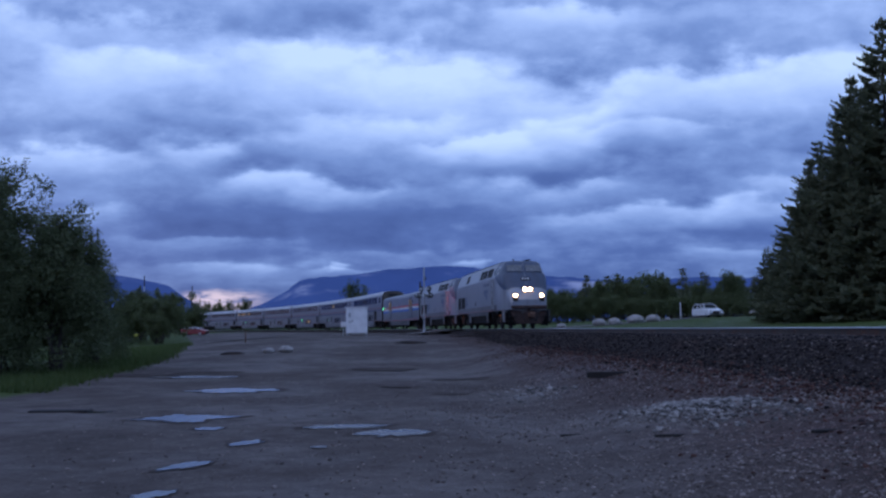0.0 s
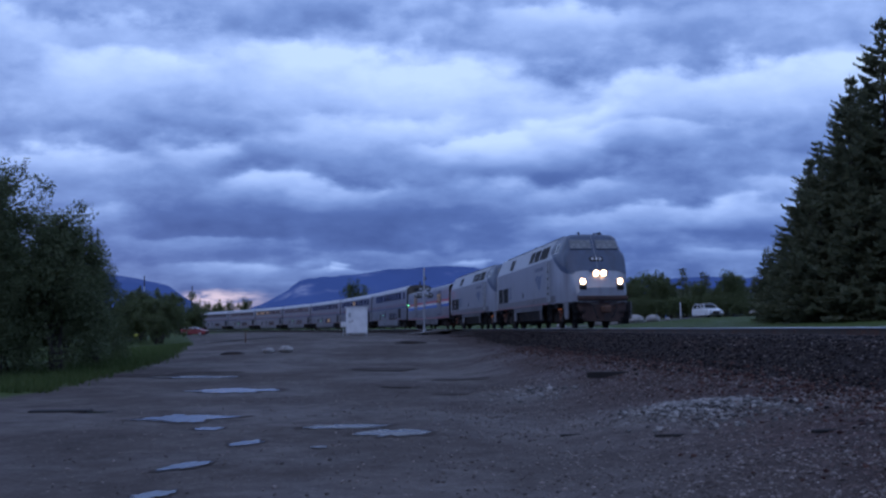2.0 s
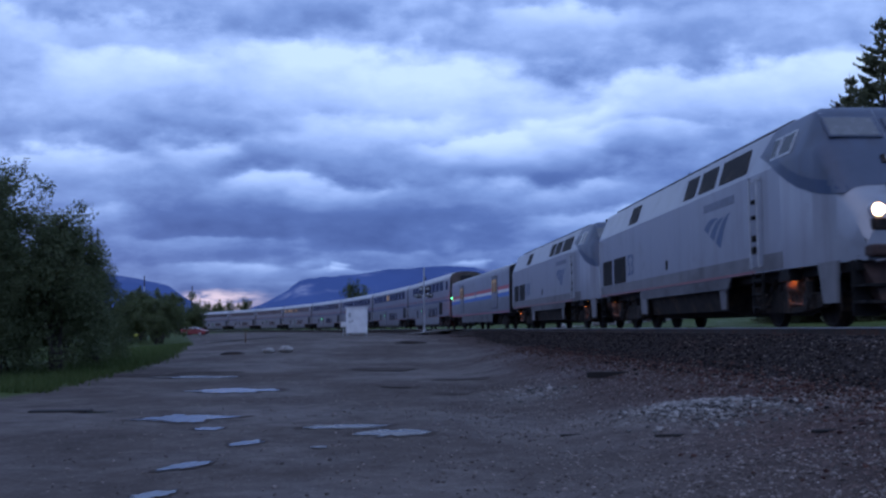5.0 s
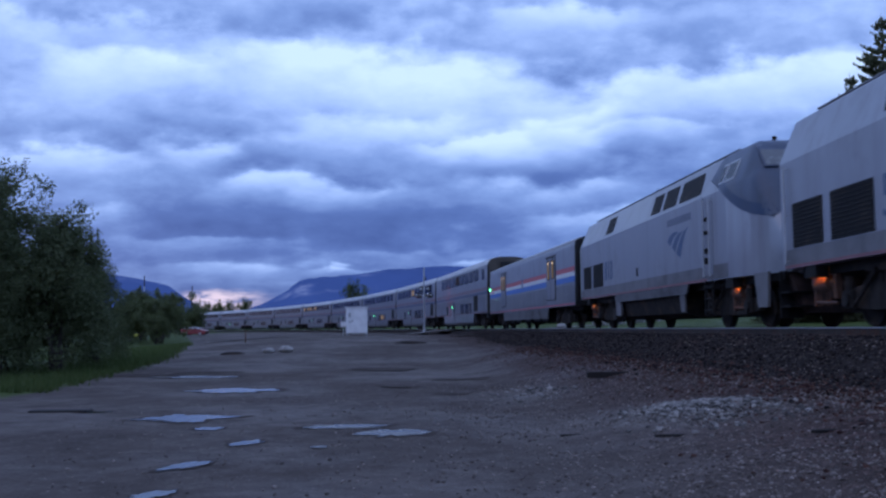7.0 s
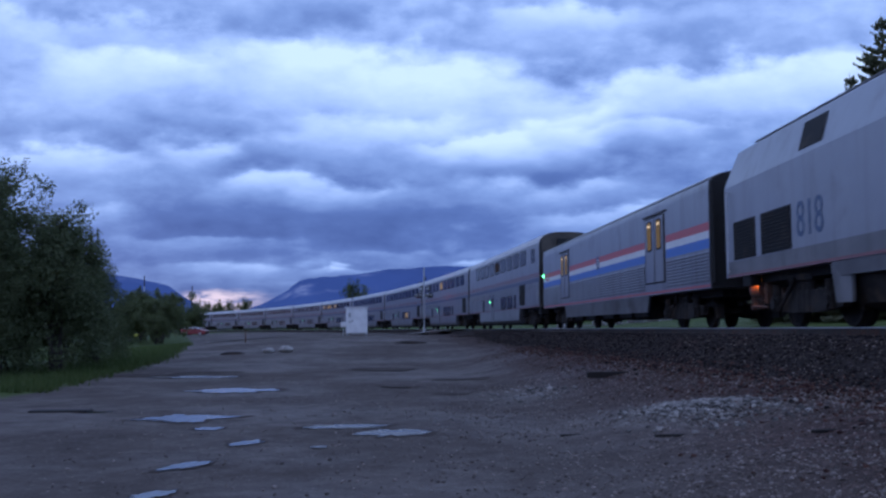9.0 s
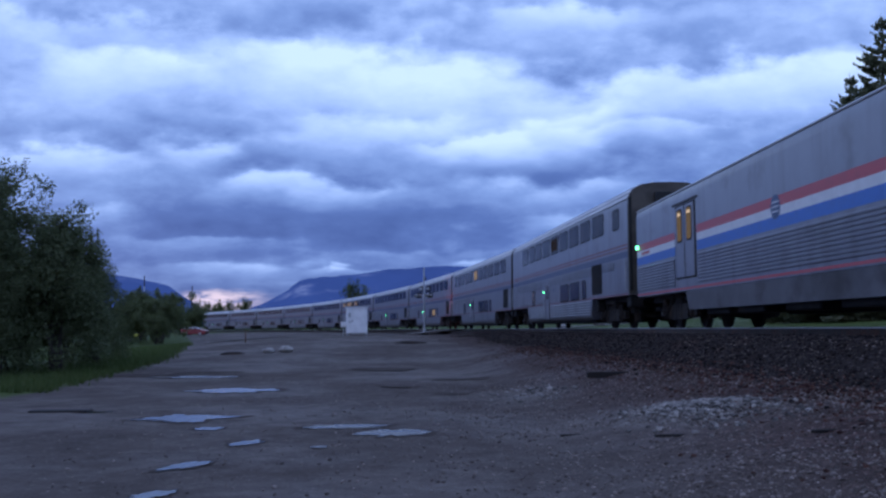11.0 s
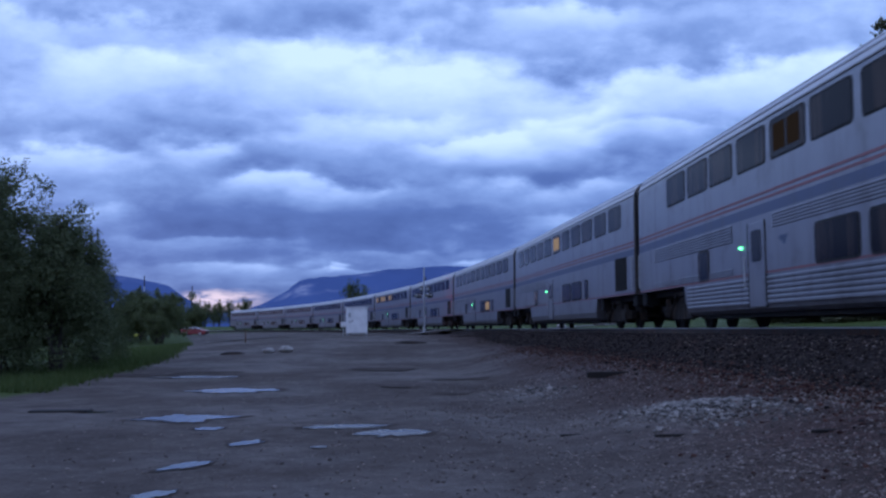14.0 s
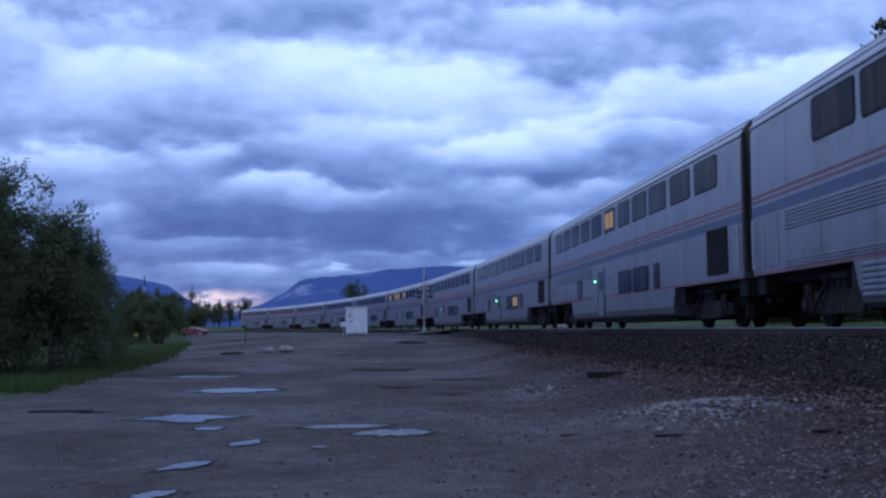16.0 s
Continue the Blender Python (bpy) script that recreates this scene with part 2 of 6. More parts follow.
def glow(name, colour, strength):
    m = bpy.data.materials.new(name)
    m.use_nodes = True
    n = Nodes(m.node_tree)
    e = n.add("ShaderNodeEmission", {"Color": (*colour, 1), "Strength": strength})
    n.add("ShaderNodeOutputMaterial", {0: e.outputs[0]})
    return m


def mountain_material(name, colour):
    """Wooded slopes whose blue haze of evening air is painted as a glow."""
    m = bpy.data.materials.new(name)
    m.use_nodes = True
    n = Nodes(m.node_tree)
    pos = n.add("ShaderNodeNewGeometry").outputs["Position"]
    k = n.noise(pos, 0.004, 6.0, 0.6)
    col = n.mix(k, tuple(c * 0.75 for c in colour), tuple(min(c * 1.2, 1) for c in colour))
    # shreds of low cloud, painted paler on the slopes
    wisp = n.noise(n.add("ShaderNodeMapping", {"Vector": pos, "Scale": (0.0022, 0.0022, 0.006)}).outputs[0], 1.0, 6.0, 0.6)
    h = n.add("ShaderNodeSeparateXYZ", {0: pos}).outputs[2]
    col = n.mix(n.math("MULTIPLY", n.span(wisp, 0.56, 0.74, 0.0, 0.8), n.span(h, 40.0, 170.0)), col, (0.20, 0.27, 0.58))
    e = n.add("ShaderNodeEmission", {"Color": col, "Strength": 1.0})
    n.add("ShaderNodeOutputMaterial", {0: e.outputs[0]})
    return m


M_GROUND = ground_material()
M_BALLAST = stone_material("ballast_stone", (0.022, 0.018, 0.018), (0.10, 0.082, 0.078))
M_REDSTONE = stone_material("reddish_stone", (0.045, 0.021, 0.018), (0.16, 0.083, 0.068))
M_PALESTONE = stone_material("pale_limestone", (0.12, 0.11, 0.105), (0.44, 0.41, 0.38))
M_GREYSTONE = stone_material("grey_pebble", (0.095, 0.078, 0.070), (0.38, 0.32, 0.29))
M_BALLASTBED = principled("ballast_bed", (0.034, 0.027, 0.025), 0.9, vary=0.5, scale=3.0, fine=35.0, bump=1.0, second=(0.055, 0.036, 0.030), spec=0.05)
M_RAIL = principled("rail_steel", (0.10, 0.075, 0.06), 0.6, 0.6, scale=4, second=(0.13, 0.06, 0.035))
M_RAILTOP = principled("polished_rail_head", (0.75, 0.75, 0.76), 0.34, 1.0, vary=0.08)
M_TIE = principled("creosoted_timber", (0.026, 0.021, 0.019), 0.85, vary=0.4, scale=5, fine=50, bump=0.5, pieces=0.6)
M_PUDDLE = principled("puddle_water", (0.02, 0.02, 0.02), 0.15, vary=0.1, spec=0.6)
M_MURKY = principled("murky_shallow_water", (0.07, 0.058, 0.052), 0.26, vary=0.35, scale=2.0, fine=9.0, spec=0.16)
M_SILVER = principled("silver_paint", (0.315, 0.32, 0.345), 0.38, 0.5, vary=0.07, scale=1.2, second=(0.275, 0.278, 0.295), streak=(0.20, 0.192, 0.192))
M_STEEL = principled("stainless_steel", (0.262, 0.264, 0.284), 0.34, 0.6, vary=0.08, scale=1.5, second=(0.20, 0.20, 0.21), streak=(0.125, 0.115, 0.112))
# Stainless like the sides; the sky's reflection is put in as a paler colour.
M_ROOF = principled("sky_bright_stainless_roof", (0.60, 0.60, 0.61), 0.42, 0.45, vary=0.1, scale=1.0)
M_LOCOROOF = principled("sooty_grey_roof", (0.20, 0.205, 0.22), 0.6, 0.1, vary=0.25, scale=1.3, second=(0.11, 0.11, 0.115))
M_FADEDBLUE = principled("faded_blue_lettering", (0.15, 0.165, 0.21), 0.45, 0.2, vary=0.25, scale=5)
M_DULLBLUE = principled("dulled_blue_stripe", (0.085, 0.11, 0.185), 0.42, 0.2, vary=0.12, scale=1.5, streak=(0.09, 0.09, 0.11))
M_BLUE = principled("slate_blue_paint", (0.045, 0.085, 0.17), 0.4, vary=0.1, scale=1.5)
M_NOSE = principled("grey_blue_paint", (0.064, 0.084, 0.132), 0.42, vary=0.1, scale=1.5, streak=(0.05, 0.048, 0.055))
M_BORDER = principled("dark_blue_paint", (0.020, 0.046, 0.105), 0.42, vary=0.1, scale=1.5)
M_BAND = principled("road_grimed_silver", (0.20, 0.192, 0.195), 0.5, 0.3, vary=0.15, scale=1.2, second=(0.11, 0.10, 0.10), streak=(0.09, 0.08, 0.078))
M_STRIPEBLUE = principled("bright_blue_stripe", (0.045, 0.17, 0.52), 0.4, vary=0.08)
M_STRIPERED = principled("red_stripe", (0.52, 0.085, 0.095), 0.4, vary=0.08)
M_FADEDRED = principled("faded_red_stripe", (0.26, 0.105, 0.11), 0.5, vary=0.15, scale=1.5)
M_STRIPEWHITE = principled("white_stripe", (0.72, 0.72, 0.72), 0.4, vary=0.06)
def curtained_glass():
    """Dark window glass with brown drapes behind it."""
    m = bpy.data.materials.new("curtained_window_glass")
    m.use_nodes = True
    n = Nodes(m.node_tree)
    pos = n.add("ShaderNodeTexCoord").outputs["Object"]
    fold = n.noise(n.add("ShaderNodeMapping", {"Vector": pos, "Scale": (2.2, 0.0, 0.12)}).outputs[0], 1.0, 3.0, 0.5)
    pleat = n.noise(n.add("ShaderNodeMapping", {"Vector": pos, "Scale": (26.0, 0.0, 0.5)}).outputs[0], 1.0, 2.0, 0.5)
    drape = n.mix(n.span(pleat, 0.35, 0.65), (0.022, 0.017, 0.015), (0.075, 0.055, 0.045))
    col = n.mix(n.span(fold, 0.46, 0.58), (0.010, 0.010, 0.012), drape)
    b = n.add("ShaderNodeBsdfPrincipled", {"Base Color": col, "Roughness": 0.14, "Specular IOR Level": 0.06})
    n.add("ShaderNodeOutputMaterial", {0: b.outputs[0]})
    return m


M_CURTAIN = curtained_glass()
M_MUD = principled("wet_mud", (0.080, 0.066, 0.060), 0.9, vary=0.3, scale=3.0, fine=30.0, bump=0.3, spec=0.03)
M_GLASS = principled("dark_window_glass", (0.012, 0.013, 0.015), 0.2, vary=0.2, spec=0.12)
M_DARK = principled("grimy_black_metal", (0.022, 0.021, 0.021), 0.7, 0.2, vary=0.4, scale=4, second=(0.05, 0.038, 0.03), spec=0.15)
# Brown grime, with the headlights' warm glow added as red in the colour.
M_PILOT = principled("grimy_lamp_tinted_steel", (0.052, 0.028, 0.023), 0.75, 0.1, vary=0.4, scale=4, second=(0.09, 0.05, 0.038))
M_VALANCE = principled("dull_grey_valance", (0.135, 0.132, 0.14), 0.6, 0.1, vary=0.2, scale=1.5, second=(0.07, 0.065, 0.065), spec=0.25)
M_ROAD = principled("worn_asphalt", (0.15, 0.14, 0.13), 0.9, vary=0.25, scale=1.0, bump=0.3, spec=0.1)
M_BOGIE = principled("brake_dusted_steel", (0.042, 0.036, 0.033), 0.75, 0.2, vary=0.4, scale=4, second=(0.085, 0.058, 0.043), spec=0.15)
M_RUST = principled("rusty_brown_steel", (0.14, 0.07, 0.045), 0.75, vary=0.4, scale=4)
M_RUBBER = principled("black_rubber", (0.018, 0.018, 0.019), 0.8, vary=0.25, scale=3)
M_BROWN = principled("dusty_brown_end_panel", (0.10, 0.085, 0.07), 0.8, vary=0.3, scale=2)
M_WHITE = principled("white_enamel", (0.84, 0.84, 0.85), 0.5, vary=0.08, scale=2)
M_GALV = principled("galvanised_steel", (0.50, 0.51, 0.52), 0.45, 0.5, vary=0.12)
M_BARK = principled("bark", (0.055, 0.042, 0.032), 0.9, vary=0.4, scale=6, bump=0.6)
M_LEAF = leaf_material("willow_leaf", (0.075, 0.10, 0.046), (0.165, 0.185, 0.09))
M_LEAF2 = leaf_material("shrub_leaf", (0.08, 0.105, 0.042), (0.17, 0.19, 0.085))
M_NEEDLE = leaf_material("spruce_needle", (0.12, 0.135, 0.082), (0.22, 0.23, 0.13))
M_GRASS = leaf_material("grass_blade", (0.05, 0.085, 0.022), (0.12, 0.15, 0.05))
M_BOULDER = principled("granite_boulder", (0.36, 0.34, 0.32), 0.85, vary=0.3, scale=2.5, bump=0.6, second=(0.22, 0.21, 0.19))
M_HEAD = glow("headlight_glow", (1.0, 0.56, 0.27), 34.0)
M_WARM = glow("warm_cabin_light", (1.0, 0.72, 0.52), 0.22)
M_DIMWARM = glow("dim_doorway_light", (1.0, 0.72, 0.48), 0.10)
M_FAINT = glow("faint_compartment_light", (1.0, 0.76, 0.68), 0.012)
M_BRIGHTWARM = glow("ceiling_lamp_glow", (1.0, 0.76, 0.55), 0.6)
# Dull sky reflected in the windscreen is painted as a grey base.
M_SCREEN = principled("sky_grey_windscreen_glass", (0.16, 0.165, 0.17), 0.25, vary=0.1)
M_GREENLAMP = glow("green_door_lamp", (0.12, 1.0, 0.42), 5.0)
M_REDLAMP = glow("red_flasher_lamp", (1.0, 0.05, 0.06), 110.0)
M_AMBER = glow("amber_step_lamp", (1.0, 0.28, 0.06), 32.0)
# Hills emit their painted haze colour; scene light has no part in it.
M_HILL = mountain_material("wooded_hill_haze_glow", (0.030, 0.064, 0.26))
M_HILLFAR = mountain_material("far_hill_haze_glow", (0.06, 0.105, 0.34))
M_REDCAR = principled("red_car_paint", (0.27, 0.05, 0.05), 0.3, vary=0.05)
M_WHITECAR = principled("white_car_paint", (0.78, 0.78, 0.78), 0.3, vary=0.03)
M_YELLOW = principled("yellow_plastic", (0.60, 0.55, 0.05), 0.5, vary=0.2)

# ---- mesh helpers ----


class B:
    """Collects vertices and faces of one mesh."""

    def __init__(self):
        self.v, self.f = [], []

    def add(self, vs, fs):
        o = len(self.v)
        self.v += [tuple(p) for p in vs]
        self.f += [tuple(i + o for i in f) for f in fs]
        return self

    def box(self, c, s, m=None, bev=0.0):
        x, y, z = s[0] / 2, s[1] / 2, s[2] / 2
        if bev <= 0:
            vs = [Vector((i * x, j * y, k * z)) for i in (-1, 1) for j in (-1, 1) for k in (-1, 1)]
            fs = [(0, 1, 3, 2), (4, 6, 7, 5), (0, 4, 5, 1), (2, 3, 7, 6), (0, 2, 6, 4), (1, 5, 7, 3)]
        else:
            b = min(bev, x * 0.9, y * 0.9, z * 0.9)
            bm = bmesh.new()
            bmesh.ops.create_cube(bm, size=1.0)
            for p in bm.verts:
                p.co = Vector((p.co.x * 2 * x, p.co.y * 2 * y, p.co.z * 2 * z))
            bmesh.ops.bevel(bm, geom=bm.edges[:], offset=b, segments=2, affect="EDGES", profile=0.5)
            bm.verts.index_update()
            vs = [p.co.copy() for p in bm.verts]
            fs = [[p.index for p in f.verts] for f in bm.faces]
            bm.free()
        m = Matrix.Translation(c) @ (m or Matrix())
        return self.add([m @ p for p in vs], fs)

    def tube(self, a, b, r0, r1=None, n=8, caps=True):
        a, b = Vector(a), Vector(b)
        r1 = r0 if r1 is None else r1
        q = (b - a).to_track_quat("Z", "Y")
        vs = []
        for p, r in ((a, r0), (b, r1)):
            vs += [p + q @ Vector((r * math.cos(2 * math.pi * i / n), r * math.sin(2 * math.pi * i / n), 0)) for i in range(n)]
        fs = [(i, (i + 1) % n, n + (i + 1) % n, n + i) for i in range(n)]
        if caps:
            fs += [tuple(reversed(range(n))), tuple(range(n, 2 * n))]
        return self.add(vs, fs)

    def loft(self, rings, caps=True):
        n = len(rings[0])
        vs = [p for r in rings for p in r]
        fs = [(k * n + i, k * n + (i + 1) % n, (k + 1) * n + (i + 1) % n, (k + 1) * n + i) for k in range(len(rings) - 1) for i in range(n)]
        if caps:
            fs += [tuple(reversed(range(n))), tuple(range((len(rings) - 1) * n, len(rings) * n))]
        return self.add(vs, fs)

    def blob(self, c, r, seed, n=6, k=4, rough=0.3, m=None):
        rng = random.Random(seed)
        vs = [Vector((0, 0, -1))]
        for j in range(1, k):
            a = math.pi * (j / k - 0.5)
            vs += [Vector((math.cos(a) * math.cos(2 * math.pi * (i + j * 0.5) / n), math.cos(a) * math.sin(2 * math.pi * (i + j * 0.5) / n), math.sin(a))) for i in range(n)]
        vs.append(Vector((0, 0, 1)))
        vs = [p * (1 + rng.uniform(-rough, rough)) for p in vs]
        fs = [(0, 1 + (i + 1) % n, 1 + i) for i in range(n)]
        for j in range(k - 2):
            o = 1 + j * n
            fs += [(o + i, o + (i + 1) % n, o + n + (i + 1) % n, o + n + i) for i in range(n)]
        o = 1 + (k - 2) * n
        fs += [(o + i, o + (i + 1) % n, len(vs) - 1) for i in range(n)]
        mm = m or Matrix()
        return self.add([Vector(c) + mm @ Vector((p.x * r[0], p.y * r[1], p.z * r[2])) for p in vs], fs)

    def mesh(self, name, mat, smooth=None):
        me = bpy.data.meshes.new(name)
        me.from_pydata(self.v, [], self.f)
        me.update()
        if smooth:
            bm = bmesh.new()
            bm.from_mesh(me)
            bmesh.ops.recalc_face_normals(bm, faces=bm.faces[:])
            for f in bm.faces:
                f.smooth = True
            for e in bm.edges:
                e.smooth = e.calc_face_angle(0) < radians(smooth)
            bm.to_mesh(me)
            bm.free()
        me.materials.append(mat)
        return me


def part(name, b, mat, parent=None, label="", m=None, smooth=None, kind=""):
    """One mesh object under a thing, or a thing of its own."""
    ob = new(name, b.mesh(name, mat, smooth) if isinstance(b, B) else b)
    if parent:
        ob.parent = parent
    if m is not None:
        ob.matrix_basis = m
    return tagged(ob, label, kind=kind)


def thing(name, m, label, category, group=""):
    ob = new(name)
    ob.empty_display_size = 0.3
    ob.matrix_basis = m
    return tagged(ob, label, category, group)


# ---- the line of the track ----
STEP = 0.5
TS = np.arange(-220, 520, STEP)
_k = np.clip((TS + 25.669) / 44.09, 0, 1) * 0.0018181
TTH = np.concatenate([[0], np.cumsum((_k[1:] + _k[:-1]) / 2 * STEP)])
_h = (TTH[1:] + TTH[:-1]) / 2
TX = 9.1669 + np.concatenate([[0], np.cumsum(-np.sin(_h) * STEP)])
TY = -220 + np.concatenate([[0], np.cumsum(np.cos(_h) * STEP)])


def track(s, lat=0.0, z=0.0):
    """A point beside the track's centre line, lat metres towards the lot."""
    x, y, a = np.interp(s, TS, TX), np.interp(s, TS, TY), np.interp(s, TS, TTH)
    return Vector((x - lat * math.cos(a), y - lat * math.sin(a), z))


def track_turn(s):
    return float(np.interp(s, TS, TTH))


def beside(x, y):
    """Signed distance from the track, positive on the side of the lot, for arrays."""
    x, y = np.asarray(x, float), np.asarray(y, float)
    best, side = np.full(x.shape, 1e9), np.zeros(x.shape)
    for i in range(0, len(TS), 8):
        dx, dy = x - TX[i], y - TY[i]
        d = np.hypot(dx, dy)
        lat = -(dx * math.cos(TTH[i]) + dy * math.sin(TTH[i]))
        near = d < best
        best, side = np.where(near, d, best), np.where(near, lat, side)
    return np.where(np.abs(side) < 60, side, np.sign(side) * best)


def smooth(v, a, b):
    t = np.clip((np.asarray(v, float) - a) / (b - a), 0, 1)
    return t * t * (3 - 2 * t)


def heap(x, y):
    """Where the low heap of pale stone lies, 0 to 1."""
    x, y = np.asarray(x, float) - 3.22, np.asarray(y, float) - 13.25
    return np.exp(-(((x * 0.907 + y * 0.42) / 0.62) ** 2 + ((x * 0.42 - y * 0.907) / 1.7) ** 2))


def ground_z(x, y):
    """Height of the ground: the lot lies low, rises to the crossing, and climbs beyond the track."""
    d = beside(x, y)
    y = np.asarray(y, float)
    lot = -1.5 + 1.05 * smooth(y, 32, 72) * (1 - smooth(d, 13, 30)) + 0.5 * smooth(y, 60, 130) * smooth(d, 13, 30)
    bank = np.maximum(-0.85, lot)
    near = bank + (lot - bank) * smooth(d, 3.5, 7.5)
    far = np.interp(-d, [0, 4, 11, 36, 60, 200], [-0.8, -0.65, -0.05, 1.2, 1.5, 2.5])
    near = near + 0.14 * heap(x, y)
    return np.where(d > 2.5, near, np.where(d < -2.5, far, -0.75))


def gz(x, y):
    return float(ground_z(np.array([x]), np.array([y]))[0])


def make_ground():
    # finer near the eye
    def spread(lo, hi, first, grow):
        out, p, s = [0.0], 0.0, first
        while p < hi:
            p += s
            s *= grow
            out.append(p)
        p, s = 0.0, first
        while p > lo:
            p -= s
            s *= grow
            out.insert(0, p)
        return np.array(out)

    xs, ys = spread(-4800, 4800, 0.35, 1.03), spread(-1500, 4800, 0.35, 1.018)
    gx, gy = np.meshgrid(xs, ys)
    z = ground_z(gx, gy)
    flat = smooth(np.hypot(gx, gy - 15), 12, 30)
    for i in range(gx.shape[0]):
        if -40 < ys[i] < 220:
            for j in range(gx.shape[1]):
                if abs(xs[j]) < 60:
                    z[i, j] += 0.05 * noise.noise((xs[j] * 0.25, ys[i] * 0.25, 0)) * (0.25 + 0.75 * flat[i, j])
    nx, ny = len(xs), len(ys)
    idx = np.arange(nx * ny).reshape(ny, nx)
    faces = np.stack([idx[:-1, :-1], idx[:-1, 1:], idx[1:, 1:], idx[1:, :-1]], -1).reshape(-1, 4)
    me = bpy.data.meshes.new("ground")
    me.from_pydata(np.stack([gx, gy, z], -1).reshape(-1, 3).tolist(), [], faces.tolist())
    d = beside(gx, gy)
    # where grass grows: beyond the track, and along the shrubs west of the lot
    verge = np.interp(gy, [0, 25, 34, 47, 94, 170], [-6, -10.2, -11.7, -13.4, -24.6, -46])
    grass = np.maximum(smooth(-d, 6, 12), np.maximum(smooth(gx, verge + 1.2, verge - 1.5) * smooth(gy, 18, 26), smooth(gy, 175, 230)))
    grass = np.maximum(grass, smooth(np.abs(gx), 250, 400))
    stone = np.maximum(smooth(d, 7.6, 4.4) * smooth(gy, 60, 22), 0.8 * smooth(d, 7.0, 3.4) * smooth(gy, 110, 70)) * (d > 0)
    pale = heap(gx, gy) + 0.5 * np.exp(-(((gx - 1.85) / 0.55) ** 2 + ((gy - 21.2) / 1.4) ** 2))
    for nm, val in (("grass", grass), ("stone", stone), ("pale", pale)):
        at = me.attributes.new(nm, "FLOAT", "POINT")
        at.data.foreach_set("value", val.reshape(-1).astype(np.float32))
    me.polygons.foreach_set("use_smooth", [True] * len(me.polygons))
    me.materials.append(M_GROUND)
    tagged(new("ground", me), "damp grey gravel lot with grass verges", "ground", kind="structure")


make_ground()


def sweep(profile, s0, s1, step):
    """A closed profile of (lat, z) swept along the track."""
    b = B()
    ss = np.arange(s0, s1 + step / 2, step)
    b.loft([[track(s, la, z) for la, z in profile] for s in ss])
    return b


def make_track():
    bed = part("ballast", sweep([(-3.9, -1.0), (-2.0, -0.24), (-1.55, -0.19), (1.55, -0.19), (2.0, -0.24), (2.95, -0.87), (3.3, -1.6), (-3.9, -1.6)], -40, 420, 2.0), M_BALLASTBED)
    tagged(bed, "dark crushed stone ballast bank under the track", "ballast", kind="structure")
    tr = tagged(new("railway_track"), "curved single railway track on timber sleepers", "railway track", kind="structure")
    for lat in (0.7525, -0.7525):
        r = part("rail", sweep([(lat - 0.07, -0.185), (lat + 0.07, -0.185), (lat + 0.07, -0.17), (lat + 0.01, -0.15), (lat + 0.01, -0.045), (lat + 0.036, -0.035),
                                (lat + 0.036, -0.008), (lat - 0.036, -0.008), (lat - 0.036, -0.035), (lat - 0.01, -0.045), (lat - 0.01, -0.15), (lat - 0.07, -0.17)], -40, 420, 2.0), M_RAIL, tr)
        part("rail_head", sweep([(lat - 0.038, -0.026), (lat + 0.039, -0.026), (lat + 0.039, -0.004), (lat + 0.03, 0.0), (lat - 0.03, 0.0), (lat - 0.035, -0.004)], -40, 420, 2.0), M_RAILTOP, r, "worn shiny rail head")
    tie = B().box((0, 0, 0), (2.6, 0.23, 0.18), bev=0.012).mesh("sleeper", M_TIE)
    rest = B()
    rng = random.Random(3)
    for i in range(-60, 800):
        s = i * 0.53
        m = Matrix.Translation(track(s, rng.uniform(-0.05, 0.05), -0.268 + rng.uniform(-0.008, 0.008))) @ Matrix.Rotation(track_turn(s) + rng.uniform(-0.012, 0.012), 4, "Z")
        if 8 < s < 150:
            part("sleeper", tie, None, tr, m=m)
        else:
            rest.box((0, 0, 0), (2.6, 0.23, 0.18), m)
    part("far_sleepers", rest, M_TIE, tr, kind="stuff")


make_track()

# ---- the train: x runs forward along each vehicle, y to its left, z up from the rail ----
SIDE = -1


def wheel_mesh(r):
    b = B()
    for s in (-0.75, 0.75):
        n = 24
        rings = []
        for y, rr in ((s - 0.065, r + 0.03), (s - 0.035, r + 0.03), (s - 0.03, r), (s + 0.065, r - 0.005), (s + 0.065, r - 0.06), (s + 0.03, r - 0.08), (s + 0.03, 0.12), (s + 0.09, 0.1)):
            yy = y if s > 0 else 2 * s - y
            rings.append([(rr * math.cos(2 * math.pi * i / n), yy, rr * math.sin(2 * math.pi * i / n)) for i in range(n)])
        b.loft(rings)
    b.tube((0, -0.75, 0), (0, 0.75, 0), 0.08, n=10)
    return b.mesh("wheelset", M_BOGIE, 35)


W_LOCO, W_CAR = wheel_mesh(0.508), wheel_mesh(0.457)
ROLLING = []


